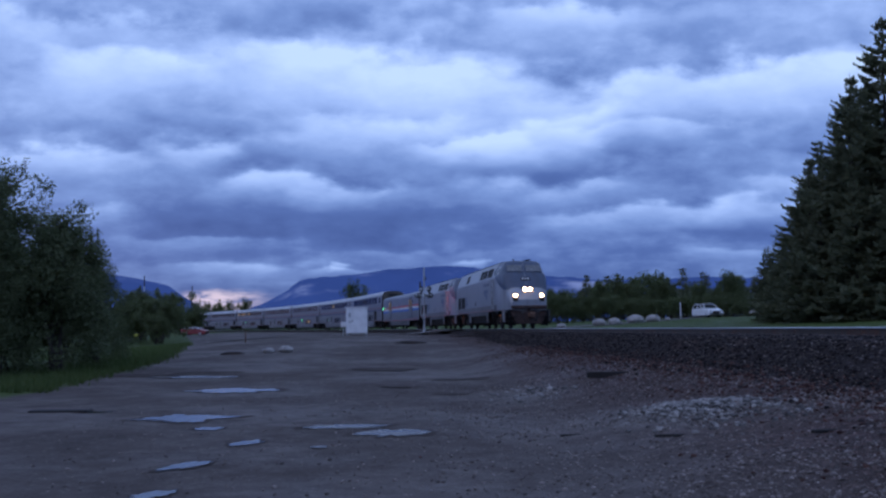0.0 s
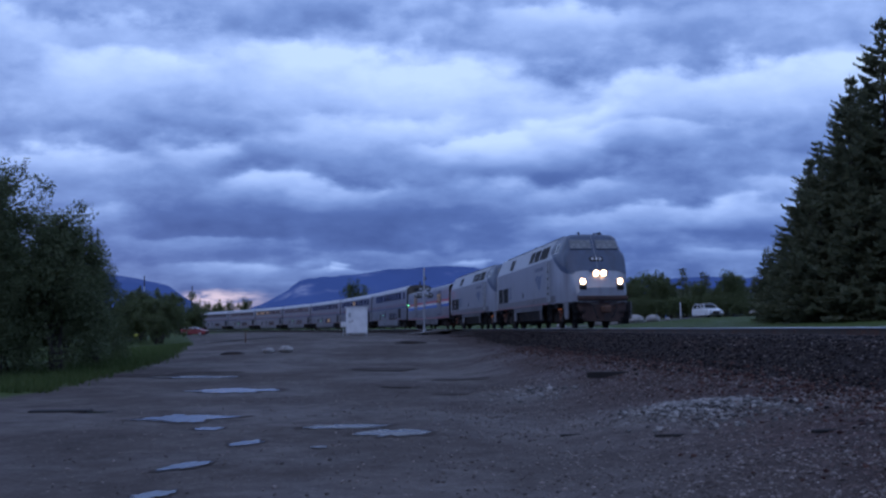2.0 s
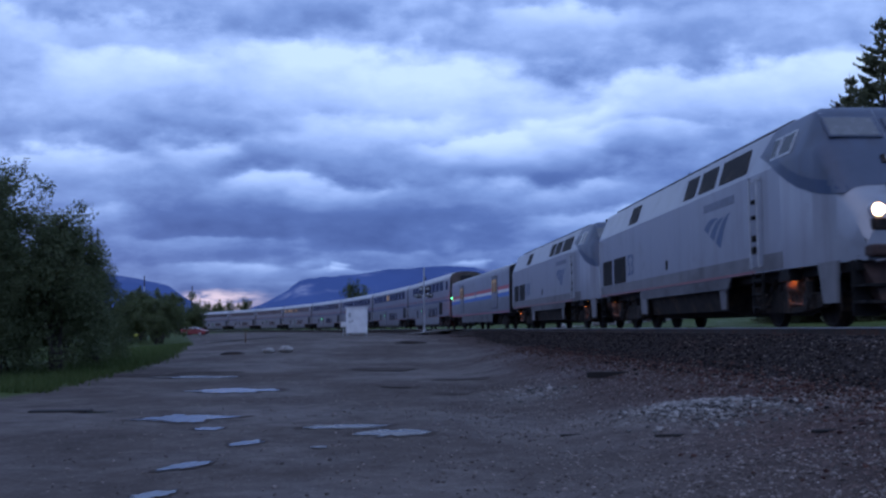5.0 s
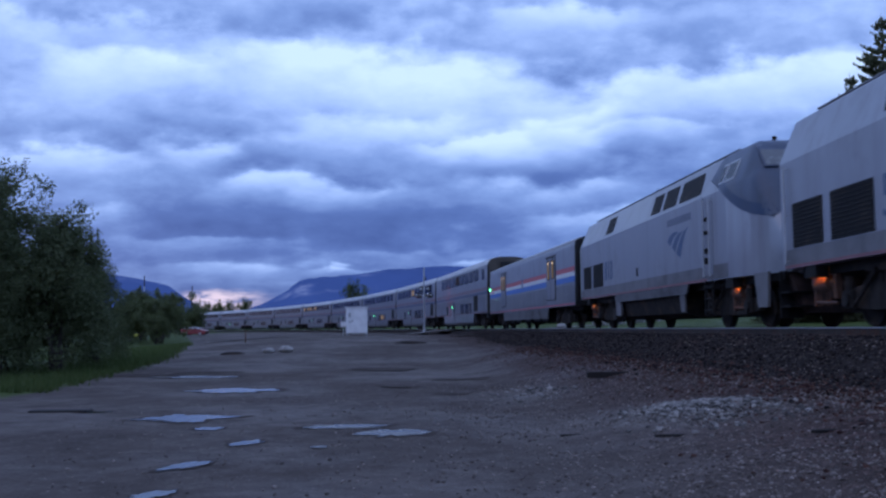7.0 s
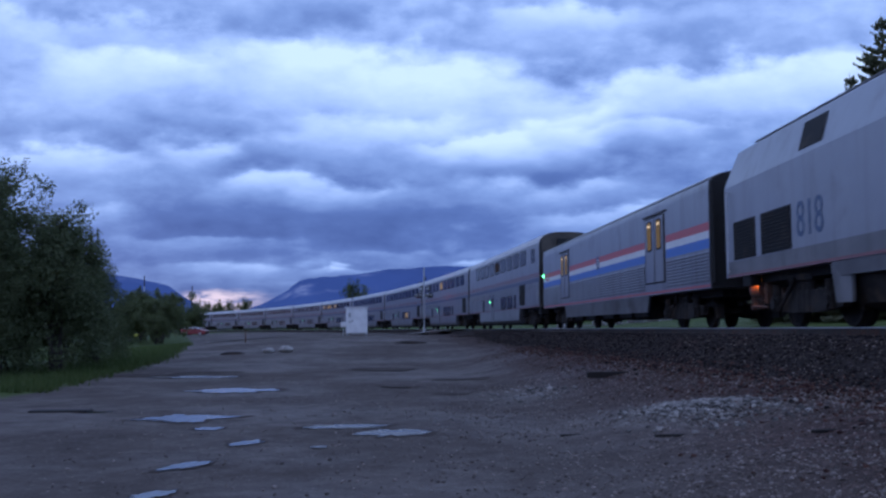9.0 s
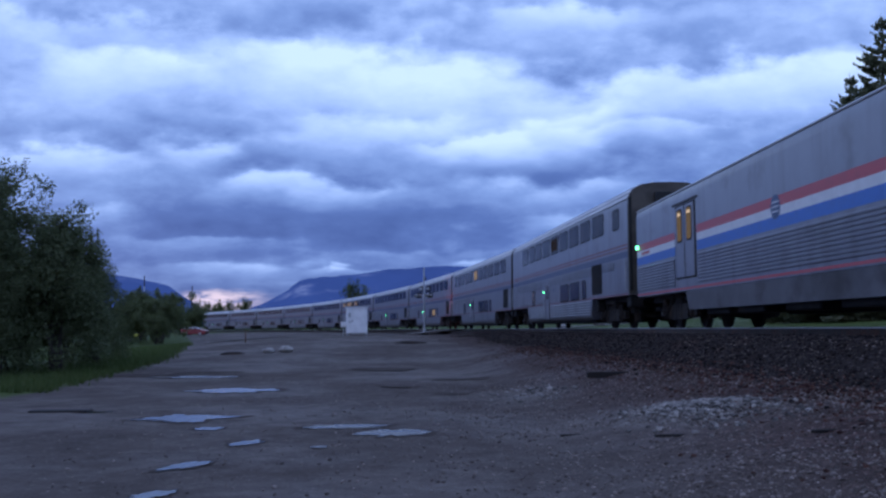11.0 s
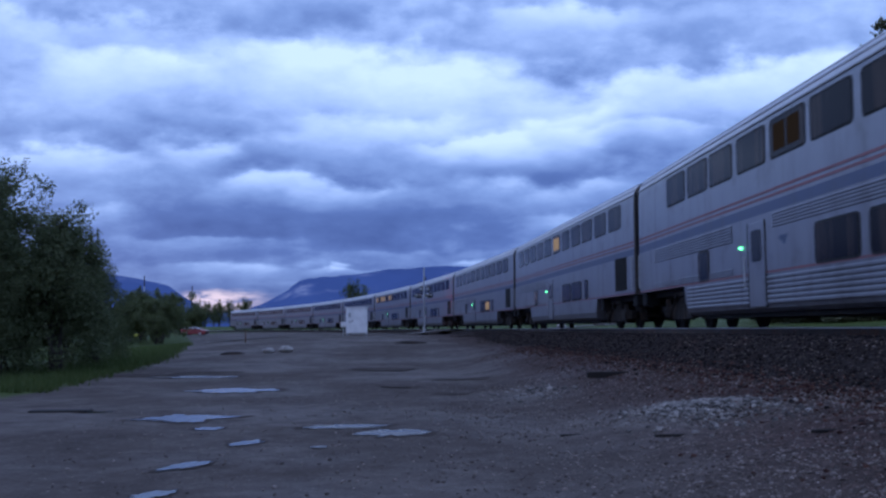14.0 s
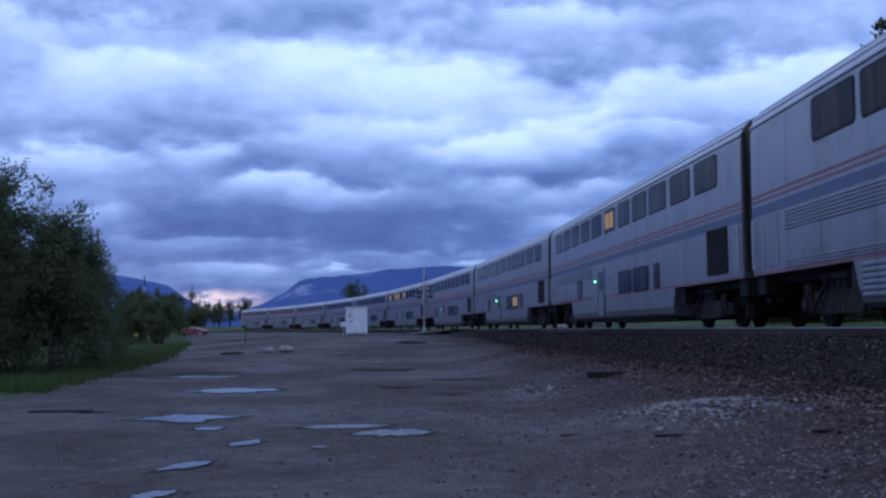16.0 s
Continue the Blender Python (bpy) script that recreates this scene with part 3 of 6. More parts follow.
def bogie(parent, x, base, wheel, r, outer=1.08, kind="car"):
    """A two-axle truck: side frames, bolster, springs, axle boxes and wheelsets."""
    b = B()
    h = base / 2
    for sy in (-1, 1):
        y = sy * outer
        prof = [(-h - 0.45, r - 0.1), (-h - 0.45, r + 0.16), (-h * 0.55, r + 0.26), (h * 0.55, r + 0.26), (h + 0.45, r + 0.16), (h + 0.45, r - 0.1), (h + 0.15, r - 0.14), (h * 0.5, r - 0.2), (-h * 0.5, r - 0.2), (-h - 0.15, r - 0.14)]
        b.loft([[(px, y - 0.07, pz) for px, pz in prof], [(px, y + 0.07, pz) for px, pz in prof]])
        for ax in (-h, h):
            b.box((ax, y + sy * 0.09, r), (0.36, 0.16, 0.34), bev=0.04)
            b.tube((ax, y + sy * 0.15, r), (ax, y + sy * 0.22, r), 0.13, n=12)
            b.tube((ax, y + sy * 0.1, r + 0.1), (ax, y + sy * 0.1, r + 0.42), 0.1, n=8)
        for dx in (-0.28, 0.0, 0.28):
            b.tube((dx, y, r - 0.18), (dx, y, r + 0.5), 0.1, n=10)
        b.box((0, y, r + 0.52), (1.3, 0.3, 0.14), bev=0.03)
        b.tube((-0.2, y + sy * 0.16, r + 0.5), (-h + 0.3, y + sy * 0.16, r - 0.1), 0.045, n=6)
        for ax in (-h - 0.62, h + 0.62):
            b.box((ax, y * 0.7, r), (0.1, 0.22, 0.4), bev=0.02)
    b.box((0, 0, r + 0.45), (0.6, 2 * outer, 0.22), bev=0.04)
    t = part("bogie", b, M_BOGIE, parent, m=pose(x, 0, 0))
    for ax in (-h, h):
        w = part("wheelset", wheel, None, t, m=pose(ax, 0, r))
        if parent.name in TURNING:
            ROLLING.append((w, ax, r))
    return t


TURNING = []


def rounded(x0, x1, z0, z1, r, y, d):
    """A rounded panel of thickness d on the plane y, both ways along y."""
    ring = []
    for cx_, cz_, a0 in ((x1 - r, z1 - r, 0), (x0 + r, z1 - r, 90), (x0 + r, z0 + r, 180), (x1 - r, z0 + r, 270)):
        for k in range(4):
            a = radians(a0 + k * 30)
            ring.append((cx_ + r * math.cos(a), cz_ + r * math.sin(a)))
    b = B()
    b.loft([[(px, y, pz) for px, pz in ring], [(px, y - d, pz) for px, pz in ring]])
    return b


def window(parent, x0, x1, z0, z1, y, lit=False, r=0.09, sides=(1,)):
    """A pane in a rubber gasket, set into the side."""
    for s in sides:
        f = part("window", rounded(x0 - 0.05, x1 + 0.05, z0 - 0.05, z1 + 0.05, r + 0.03, y * -s, -s * 0.012 * -1 if s > 0 else -0.012), M_RUBBER, parent)
        pane = part("pane", rounded(x0, x1, z0, z1, r, y * -s + (-s * 0.012), 0.008 * s), M_CURTAIN, f)
        # lit compartments: light between the drapes
        for k in range(2) if lit else ():
            xa, xb = x0 + (x1 - x0) * (0.10 + 0.42 * k), x0 + (x1 - x0) * (0.46 + 0.42 * k)
            part("lit_gap", rounded(xa, xb, z0 + 0.10, z1 - 0.08, 0.05, y * -s + (-s * 0.020), 0.003 * s), M_WARM if lit == 1 else M_FAINT, pane, "amber light between drapes")


def text_mesh(s, size, mat, name):
    c = bpy.data.curves.new(name, "FONT")
    c.body, c.size, c.extrude = s, size, 0.004
    ob = new("tmp", c)
    me = bpy.data.meshes.new_from_object(ob.evaluated_get(bpy.context.evaluated_depsgraph_get()))
    bpy.data.objects.remove(ob)
    me.materials.clear()
    me.materials.append(mat)
    return me


LOCO_HALF = [(0.0, 4.47), (0.55, 4.46), (0.98, 4.41), (1.16, 4.30), (1.50, 3.50), (1.535, 3.40), (1.535, 1.55), (1.535, 1.20)]


def loco_half(top, w, bot):
    """Half a cross-section, with rounded upper corners where the nose falls away."""
    f = float(smooth(top, 4.45, 3.55))
    soft = {2: (w - 0.52, top - 0.01), 3: (w - 0.27, top - 0.05), 4: (w - 0.09, top - 0.16), 5: (w, top - 0.36)}
    pts = []
    for i, (y, z) in enumerate(LOCO_HALF):
        y2, z2 = min(y * w / 1.535, w), min(z, top)
        if i in soft:
            ys, zs = soft[i]
            y2, z2 = y2 + (ys - y2) * f, z2 + (min(zs, z2) - z2) * f
        pts.append((y2, max(z2, bot)))
    return pts


NOSE = [(7.3, 4.47, 1.535), (8.0, 4.47, 1.51), (8.25, 4.40, 1.49), (9.05, 3.42, 1.40), (9.55, 2.62, 1.30), (9.95, 2.25, 1.18), (10.15, 1.75, 1.12)]


def nose_at(x):
    """Top and half width of the nose at x, its corners rounded."""
    xs, tops, ws = zip(*NOSE)
    q = np.clip(x + np.linspace(-0.14, 0.14, 9), 6.0, 10.15)
    return float(np.interp(q, xs, tops).mean()), float(np.interp(q, xs, ws).mean())


def loco_ring(x, top, w, bot=1.20):
    pts = loco_half(top, w, bot)
    return [(x, -y, z) for y, z in reversed(pts)] + [(x, y, z) for y, z in pts[1:]]


def blades(parent, cx, cz, k, y, s):
    """Three curved blue blades, broad at the lower end, swept up to a point."""
    for (ax, az), (bx, bz), (tx, tz) in (((-1.02, 0.12), (-0.72, -0.05), (0.16, 0.27)), ((-0.59, -0.10), (-0.27, -0.26), (0.56, 0.27)), ((-0.16, -0.31), (0.19, -0.47), (0.97, 0.36))):
        up, dn = [], []
        for j in range(9):
            u = j / 8
            for (px, pz), bulge, row in (((ax, az), 0.15, up), ((bx, bz), 0.11, dn)):
                h = 4 * u * (1 - u) * bulge
                row.append((cx + k * (px + (tx - px) * u - 0.5 * h), y - s * 0.004, cz + k * (pz + (tz - pz) * u + 0.8 * h)))
        part("flank_blade", B().add(up + dn, [(j, j + 1, 10 + j, 9 + j) for j in range(8)]), M_BLUE, parent)


def locomotive(label, number, lit):
    t = thing("diesel_locomotive", pose(0, 0, 0), label, "locomotive", "train")
    TURNING.append(t.name)
    body = part("body", B().loft([loco_ring(x, top, w) for x, top, w in ((-10.48, 4.36, 1.45), (-10.35, 4.47, 1.535), (7.3, 4.47, 1.535))]), M_SILVER, t, smooth=14)
    stations = [7.3 + 2.85 * i / 30 for i in range(31)]
    nose = part("nose", B().loft([loco_ring(x, *nose_at(x)) for x in stations]), M_SILVER, t, smooth=32)
    # blue-grey hood over the cab, with a swept lower edge bordered in darker blue
    low_x, low_z = (6.3, 6.7, 7.2, 7.7, 8.2, 8.7, 9.2, 9.56), (3.75, 3.55, 3.27, 3.0, 2.78, 2.62, 2.52, 2.48)
    hoods = [6.3 + 3.255 * i / 36 for i in range(37)]
    hood = B()
    for sgn in (-1, 1):
        edge = B()
        rings, strips = [], []
        for x in hoods:
            top, w = nose_at(max(x, 7.3)) if x >= 7.3 else (4.47, 1.535)
            lo = float(np.interp(x, low_x, low_z))
            rings.append([(x, sgn * (-y - 0.012), z + 0.008) for y, z in reversed(loco_half(top, w, lo))])
            sec = [(y, z) for y, z in reversed(loco_half(top, w, 1.2))]
            zs, ys = [q[1] for q in sec], [q[0] for q in sec]
            hi = min(lo + 0.26, top - 0.1)
            strips.append([(x, sgn * (-float(np.interp(z, zs, ys)) - 0.018), z + 0.008) for z in (lo - 0.01, (lo + hi) / 2, hi)])
        for b, rr in ((hood, rings), (edge, strips)):
            n = len(rr[0])
            b.add([p for r in rr for p in r], [(k * n + i, k * n + i + 1, (k + 1) * n + i + 1, (k + 1) * n + i) for k in range(len(rr) - 1) for i in range(n - 1)])
        part("hood_border", edge, M_BORDER, nose, "darker blue border of the hood", smooth=40)
    part("hood_paint", hood, M_NOSE, nose, "slate blue hood paint", smooth=40)
    # windscreen panes on the sloping front
    ang = math.atan2(4.40 - 3.42, 9.05 - 8.25)
    tilt = Matrix.Rotation(ang, 4, "Y")
    for y in (-0.62, 0.62):
        m = Matrix.Translation((8.67, y, 3.92)) @ tilt
        f = part("windscreen", B().box((0, 0, 0), (0.62, 1.06, 0.05), bev=0.02), M_NOSE, nose, m=m)
        part("pane", B().box((0, 0, 0.024), (0.54, 0.98, 0.02), bev=0.008), M_SCREEN, f)
    ang2 = math.atan2(3.42 - 2.62, 9.55 - 9.05)
    tilt2 = Matrix.Rotation(ang2, 4, "Y")
    nb = part("number_board", B().box((0, 0, 0), (0.2, 0.62, 0.06), bev=0.01), M_DARK, nose, m=Matrix.Translation((9.2, 0, 3.2)) @ tilt2)
    for i in range(3):
        part("number_bar", B().box((0, -0.18 + i * 0.18, 0.035), (0.12, 0.09, 0.012)), M_STRIPEWHITE, nb, "pale number bar")
    hp = part("headlight_panel", B().box((0, 0, 0), (0.34, 0.86, 0.1), bev=0.04), M_NOSE, nose, m=Matrix.Translation((9.60, 0, 2.56)) @ Matrix.Rotation(radians(75), 4, "Y"))
    for y in (-0.17, 0.17):
        hl = part("headlight", B().tube((9.6, y, 2.54), (9.84, y, 2.52), 0.16, 0.17, 16), M_GALV, nose)
        part("headlight_lens", B().tube((9.83, y, 2.52), (9.85, y, 2.52), 0.115, 0.115, 16), M_HEAD if lit else M_GLASS, hl, "bright white lit lens" if lit else "")
    for y in (-0.86, 0.86):
        d = part("ditch_light", B().tube((9.85, y, 2.12), (10.08, y, 2.12), 0.13, 0.14, 16), M_GALV, nose)
        part("lens", B().tube((10.07, y, 2.12), (10.085, y, 2.12), 0.11, 0.11, 16), M_HEAD if lit else M_GLASS, d, "bright white lit lens" if lit else "")
        part("marker_light", B().box((10.12, y, 1.85), (0.16, 0.32, 0.22), bev=0.04), M_DARK, nose)
    part("anticlimber", B().box((10.22, 0, 1.36), (0.36, 2.3, 0.22), bev=0.05), M_PILOT, nose)
    pil = B()
    prof = [(10.12, 1.3), (10.36, 0.9), (10.46, 0.32), (10.3, 0.30), (9.9, 0.9), (9.9, 1.3)]
    pil.loft([[(x - abs(y) * 0.18, y * (0.72 + 0.28 * min((z - 0.3) / 0.9, 1)), z) for x, z in prof] for y in (-1.2, -0.7, 0, 0.7, 1.2)])
    part("pilot", pil, M_PILOT, nose)
    for y in (-1, 1):
        lever = B()
        pts = [Vector((10.5, y * 0.25, 1.08)), Vector((10.55, y * 0.55, 1.12)), Vector((10.5, y * 0.85, 1.2)), Vector((10.38, y * 1.1, 1.16))]
        for a, c in zip(pts, pts[1:]):
            lever.tube(a, c, 0.028, n=6)
        part("uncoupling_lever", lever, M_VALANCE, nose)
    part("coupler", B().box((10.55, 0, 0.86), (0.5, 0.26, 0.28), bev=0.06).box((10.78, 0.07, 0.86), (0.2, 0.32, 0.34), bev=0.08), M_RUST, nose)
    for y in (-0.5, 0.5):
        hose = B()
        pts = [Vector((10.4, y, 1.1)), Vector((10.62, y * 1.05, 0.95)), Vector((10.62, y * 0.8, 0.6)), Vector((10.5, y * 0.6, 0.45))]
        for a, c in zip(pts, pts[1:]):
            hose.tube(a, c, 0.03, n=6)
        part("air_hose", hose, M_RUBBER, nose)
    for y in (-1.05, 1.05):
        part("step", B().box((10.05, y, 0.75), (0.5, 0.5, 0.05)).box((10.1, y, 0.45), (0.5, 0.5, 0.05)).box((9.86, y, 0.7), (0.05, 0.5, 1.0)), M_DARK, nose)
    # sides
    for s in (1, -1):
        y = -1.535 * s
        for x0, x1 in ((-9.72, -8.28), (-7.9, -6.2)):
            g = part("grille", B().box(((x0 + x1) / 2, y, 2.05), (x1 - x0, 0.03, 0.9)), M_DARK, body)
            lv = B()
            for i in range(11):
                lv.box(((x0 + x1) / 2, y - s * 0.018, 1.66 + i * 0.078), (x1 - x0 - 0.06, 0.012, 0.03), Matrix.Rotation(radians(25 * s), 4, "X"))
            part("louvre", lv, M_RUBBER, g)
        # openings on the sloping shoulder
        sl = math.atan2(0.34, 0.80)
        for x0, x1 in ((-5.9, -4.8), (0.4, 1.35), (1.7, 2.95), (3.35, 5.2)):
            m = Matrix.Translation(((x0 + x1) / 2, -1.365 * s, 3.83)) @ Matrix.Rotation(-s * sl, 4, "X")
            sk = -0.12
            b2 = B()
            hx, hz = (x1 - x0) / 2, 0.33
            quad = [(-hx - sk, -hz), (hx - sk, -hz), (hx + sk, hz), (-hx + sk, hz)]
            b2.loft([[(px, -0.015, pz) for px, pz in quad], [(px, 0.015, pz) for px, pz in quad]])
            part("shoulder_grille", b2, M_DARK, body, m=m)
        for x0, x1 in ((6.55, 7.0), (7.08, 7.75)):
            m = Matrix.Translation(((x0 + x1) / 2, -1.37 * s, 3.82)) @ Matrix.Rotation(-s * sl, 4, "X")
            f = part("cab_window", B().box((0, 0, 0), (x1 - x0, 0.04, 0.56), bev=0.015), M_GALV, nose, m=m)
            part("pane", B().box((0, -s * 0.02, 0), (x1 - x0 - 0.12, 0.012, 0.44)), M_GLASS, f)
        part("grimy_band", B().box((-1.45, y, 1.40), (17.6, 0.006, 0.36)), M_BAND, body, "grimy lower band of the side")
        ln = B()
        ln.box((-2.2, y - s * 0.001, 1.235), (16.0, 0.010, 0.06))
        part("sill_stripe", ln, M_FADEDRED, body, "thin red sill stripe")
        q = [(-4.55, 1.29), (4.3, 1.29), (4.0, 0.93), (-4.0, 0.93)]
        part("valance", B().loft([[(px, y + s * 0.005, pz) for px, pz in q], [(px, y + s * 0.06, pz) for px, pz in q]]), M_VALANCE, t, "dull grey lower valance")
        for x in (-10.0, 5.75, 6.2):
            hr = B().tube((x, y - s * 0.07, 1.3), (x, y - s * 0.07, 3.3), 0.022, n=6)
            for zz in (1.35, 2.3, 3.25):
                hr.tube((x, y, zz), (x, y - s * 0.07, zz), 0.018, n=6)
            part("handrail", hr, M_GALV, body)
        part("cab_door", B().box((5.98, y, 2.35), (0.66, 0.02, 2.0), bev=0.008), M_SILVER, body)
        ladder = B()
        for zz in (0.45, 0.75, 1.05):
            ladder.box((5.98, y + s * 0.05, zz), (0.55, 0.2, 0.04))
        ladder.box((5.7, y, 0.75), (0.05, 0.05, 0.9)).box((6.26, y, 0.75), (0.05, 0.05, 0.9))
        part("ladder", ladder, M_DARK, t)
        for zz, hh in ((1.72, 0.16), (1.98, 0.14), (2.45, 0.1), (2.8, 0.1)):
            part("door_fitting", B().box((5.86, y - s * 0.02, zz), (0.18, 0.08, hh), bev=0.02), M_DARK, body)
        # Flat dark strip painted in for the shade of a recess by the door.
        part("door_recess", B().box((5.62, y, 2.35), (0.07, 0.012, 2.05)), M_DARK, body)
        part("fuel_vent", B().box((-1.15, y, 1.85), (0.16, 0.04, 0.28), bev=0.015), M_DARK, body)
        blades(body, 3.4, 2.42, 1.0, y, s)
        part("flank_bar", B().box((3.5, y - s * 0.003, 3.05), (2.2, 0.006, 0.20)), M_FADEDBLUE, body, "faded blue lettering bar")
        nm = text_mesh(number, 1.02, M_BLUE, "fleet_number")
        mt = Matrix.Translation((-5.93 if s > 0 else -4.45, y - s * 0.004, 1.80)) @ Matrix.Rotation(radians(90), 4, "X") if s > 0 else Matrix.Translation((-4.45, y + 0.004, 1.80)) @ Matrix.Rotation(radians(180), 4, "Z") @ Matrix.Rotation(radians(90), 4, "X")
        part("fleet_number", nm, None, body, "large grey fleet number", m=mt @ Matrix.Diagonal((0.86, 1, 1, 1)))
    roof = B()
    roof.box((-1.5, 0, 4.47), (16.5, 1.9, 0.05), bev=0.02)
    part("roof", roof, M_LOCOROOF, t)
    for x, w in ((-7.6, 1.5), (-4.2, 1.1), (-1.2, 1.9), (3.4, 1.2)):
        part("roof_fan", B().tube((x, 0, 4.48), (x, 0, 4.58), w * 0.4, w * 0.4, 20).box((x, 0, 4.59), (w * 0.82, 0.06, 0.03)).box((x, 0, 4.59), (0.06, w * 0.82, 0.03)), M_DARK, t)
    part("exhaust", B().box((-5.6, 0, 4.55), (0.9, 0.5, 0.16), bev=0.04), M_DARK, t)
    for y in (-0.5, 0.5):
        part("beacon", B().tube((7.9, y, 4.45), (7.9, y, 4.58), 0.06, 0.05, 10), M_DARK, t)
    part("horn", B().tube((7.0, 0.4, 4.54), (7.5, 0.4, 4.54), 0.025, 0.055, 10).tube((7.0, 0.55, 4.54), (7.55, 0.55, 4.54), 0.025, 0.055, 10).tube((7.0, 0.7, 4.54), (7.45, 0.7, 4.54), 0.025, 0.055, 10).box((7.1, 0.55, 4.49), (0.1, 0.5, 0.10)), M_DARK, t)
    tank = B()
    tp = [(-1.4, 0.95), (-1.25, 0.42), (-0.9, 0.30), (0.9, 0.30), (1.25, 0.42), (1.4, 0.95), (1.4, 1.22), (-1.4, 1.22)]
    tank.loft([[(x, y, z) for y, z in tp] for x in (-3.9, 3.2)])
    part("fuel_tank", tank, M_BOGIE, t)
    part("frame", B().box((0, 0, 1.12), (20.0, 2.5, 0.2)), M_DARK, t)
    for s in (-1, 1):
        for xa, xb in ((-4.5, -3.6), (3.2, 3.8), (8.9, 9.7)):
            q = [(xa, 1.22), (xb, 1.22), (xb - 0.05, 0.45), (xa + 0.2, 0.45)]
            part("side_skirt", B().loft([[(px, s * 1.50, pz) for px, pz in q], [(px, s * 1.44, pz) for px, pz in q]]), M_BAND, t)
    for x in (-6.55, 6.55):
        bogie(t, x, 2.74, W_LOCO, 0.508, 1.12)
    for x in (-9.0, 7.35):
        part("lamp_shield", B().box((x, -1.50, 1.09), (0.5, 0.03, 0.26)).box((x - 0.24, -1.38, 1.09), (0.03, 0.24, 0.26)).box((x + 0.24, -1.38, 1.09), (0.03, 0.24, 0.26)), M_DARK, t)
        part("step_lamp", B().box((x, -1.44, 1.16), (0.3, 0.07, 0.05)), M_AMBER, t, "small glowing amber step lamp")
        gear = B().tube((x - 0.42, -1.15, 0.86), (x + 0.2, -1.15, 0.86), 0.17, n=14).tube((x + 0.2, -1.15, 0.86), (x + 0.34, -1.15, 0.86), 0.08, n=8)
        gear.box((x - 0.1, -1.1, 1.04), (0.9, 0.3, 0.06)).box((x + 0.42, -1.16, 0.78), (0.12, 0.16, 0.5), bev=0.03).box((x - 0.46, -1.2, 0.72), (0.08, 0.1, 0.62), bev=0.02)
        for dx in (-0.28, -0.05, 0.12):
            gear.tube((x + dx, -1.2, 0.42), (x + dx + 0.06, -1.2, 1.05), 0.028, n=6)
        gear.tube((x - 0.5, -1.22, 0.5), (x + 0.5, -1.22, 0.46), 0.035, n=6)
        part("brake_gear", gear, M_RUST, t, "rust-brown brake cylinder and pipes")
    part("rear_diaphragm", B().box((-10.55, 0, 2.6), (0.25, 1.3, 2.6), bev=0.08), M_RUBBER, t)
    part("rear_coupler", B().box((-10.7, 0, 0.86), (0.6, 0.25, 0.26), bev=0.05), M_RUST, t)
    return t


CAR_HALF = [(0.0, 5.10), (0.6, 5.08), (1.0, 5.01), (1.28, 4.88), (1.44, 4.71), (1.51, 4.53), (1.535, 4.3), (1.55, 2.6), (1.55, 1.15)]


def ring_of(half, x, k=1.0, dz=0.0):
    return [(x, -y * k, z + dz) for y, z in reversed(half)] + [(x, y * k, z + dz) for y, z in half[1:]]


def flutes(x0, x1, z0, z1, y, n, d=0.022):
    """One corrugated panel on the side."""
    s = -1 if y < 0 else 1
    h = (z1 - z0) / n
    prof = []
    for i in range(n):
        z = z0 + i * h
        prof += [(y, z), (y + s * d, z + h * 0.22), (y + s * d, z + h * 0.62), (y, z + h * 0.84)]
    prof.append((y, z1))
    k = len(prof)
    return B().add([(x0, a, c) for a, c in prof] + [(x1, a, c) for a, c in prof], [(q, q + 1, k + q + 1, k + q) for q in range(k - 1)])


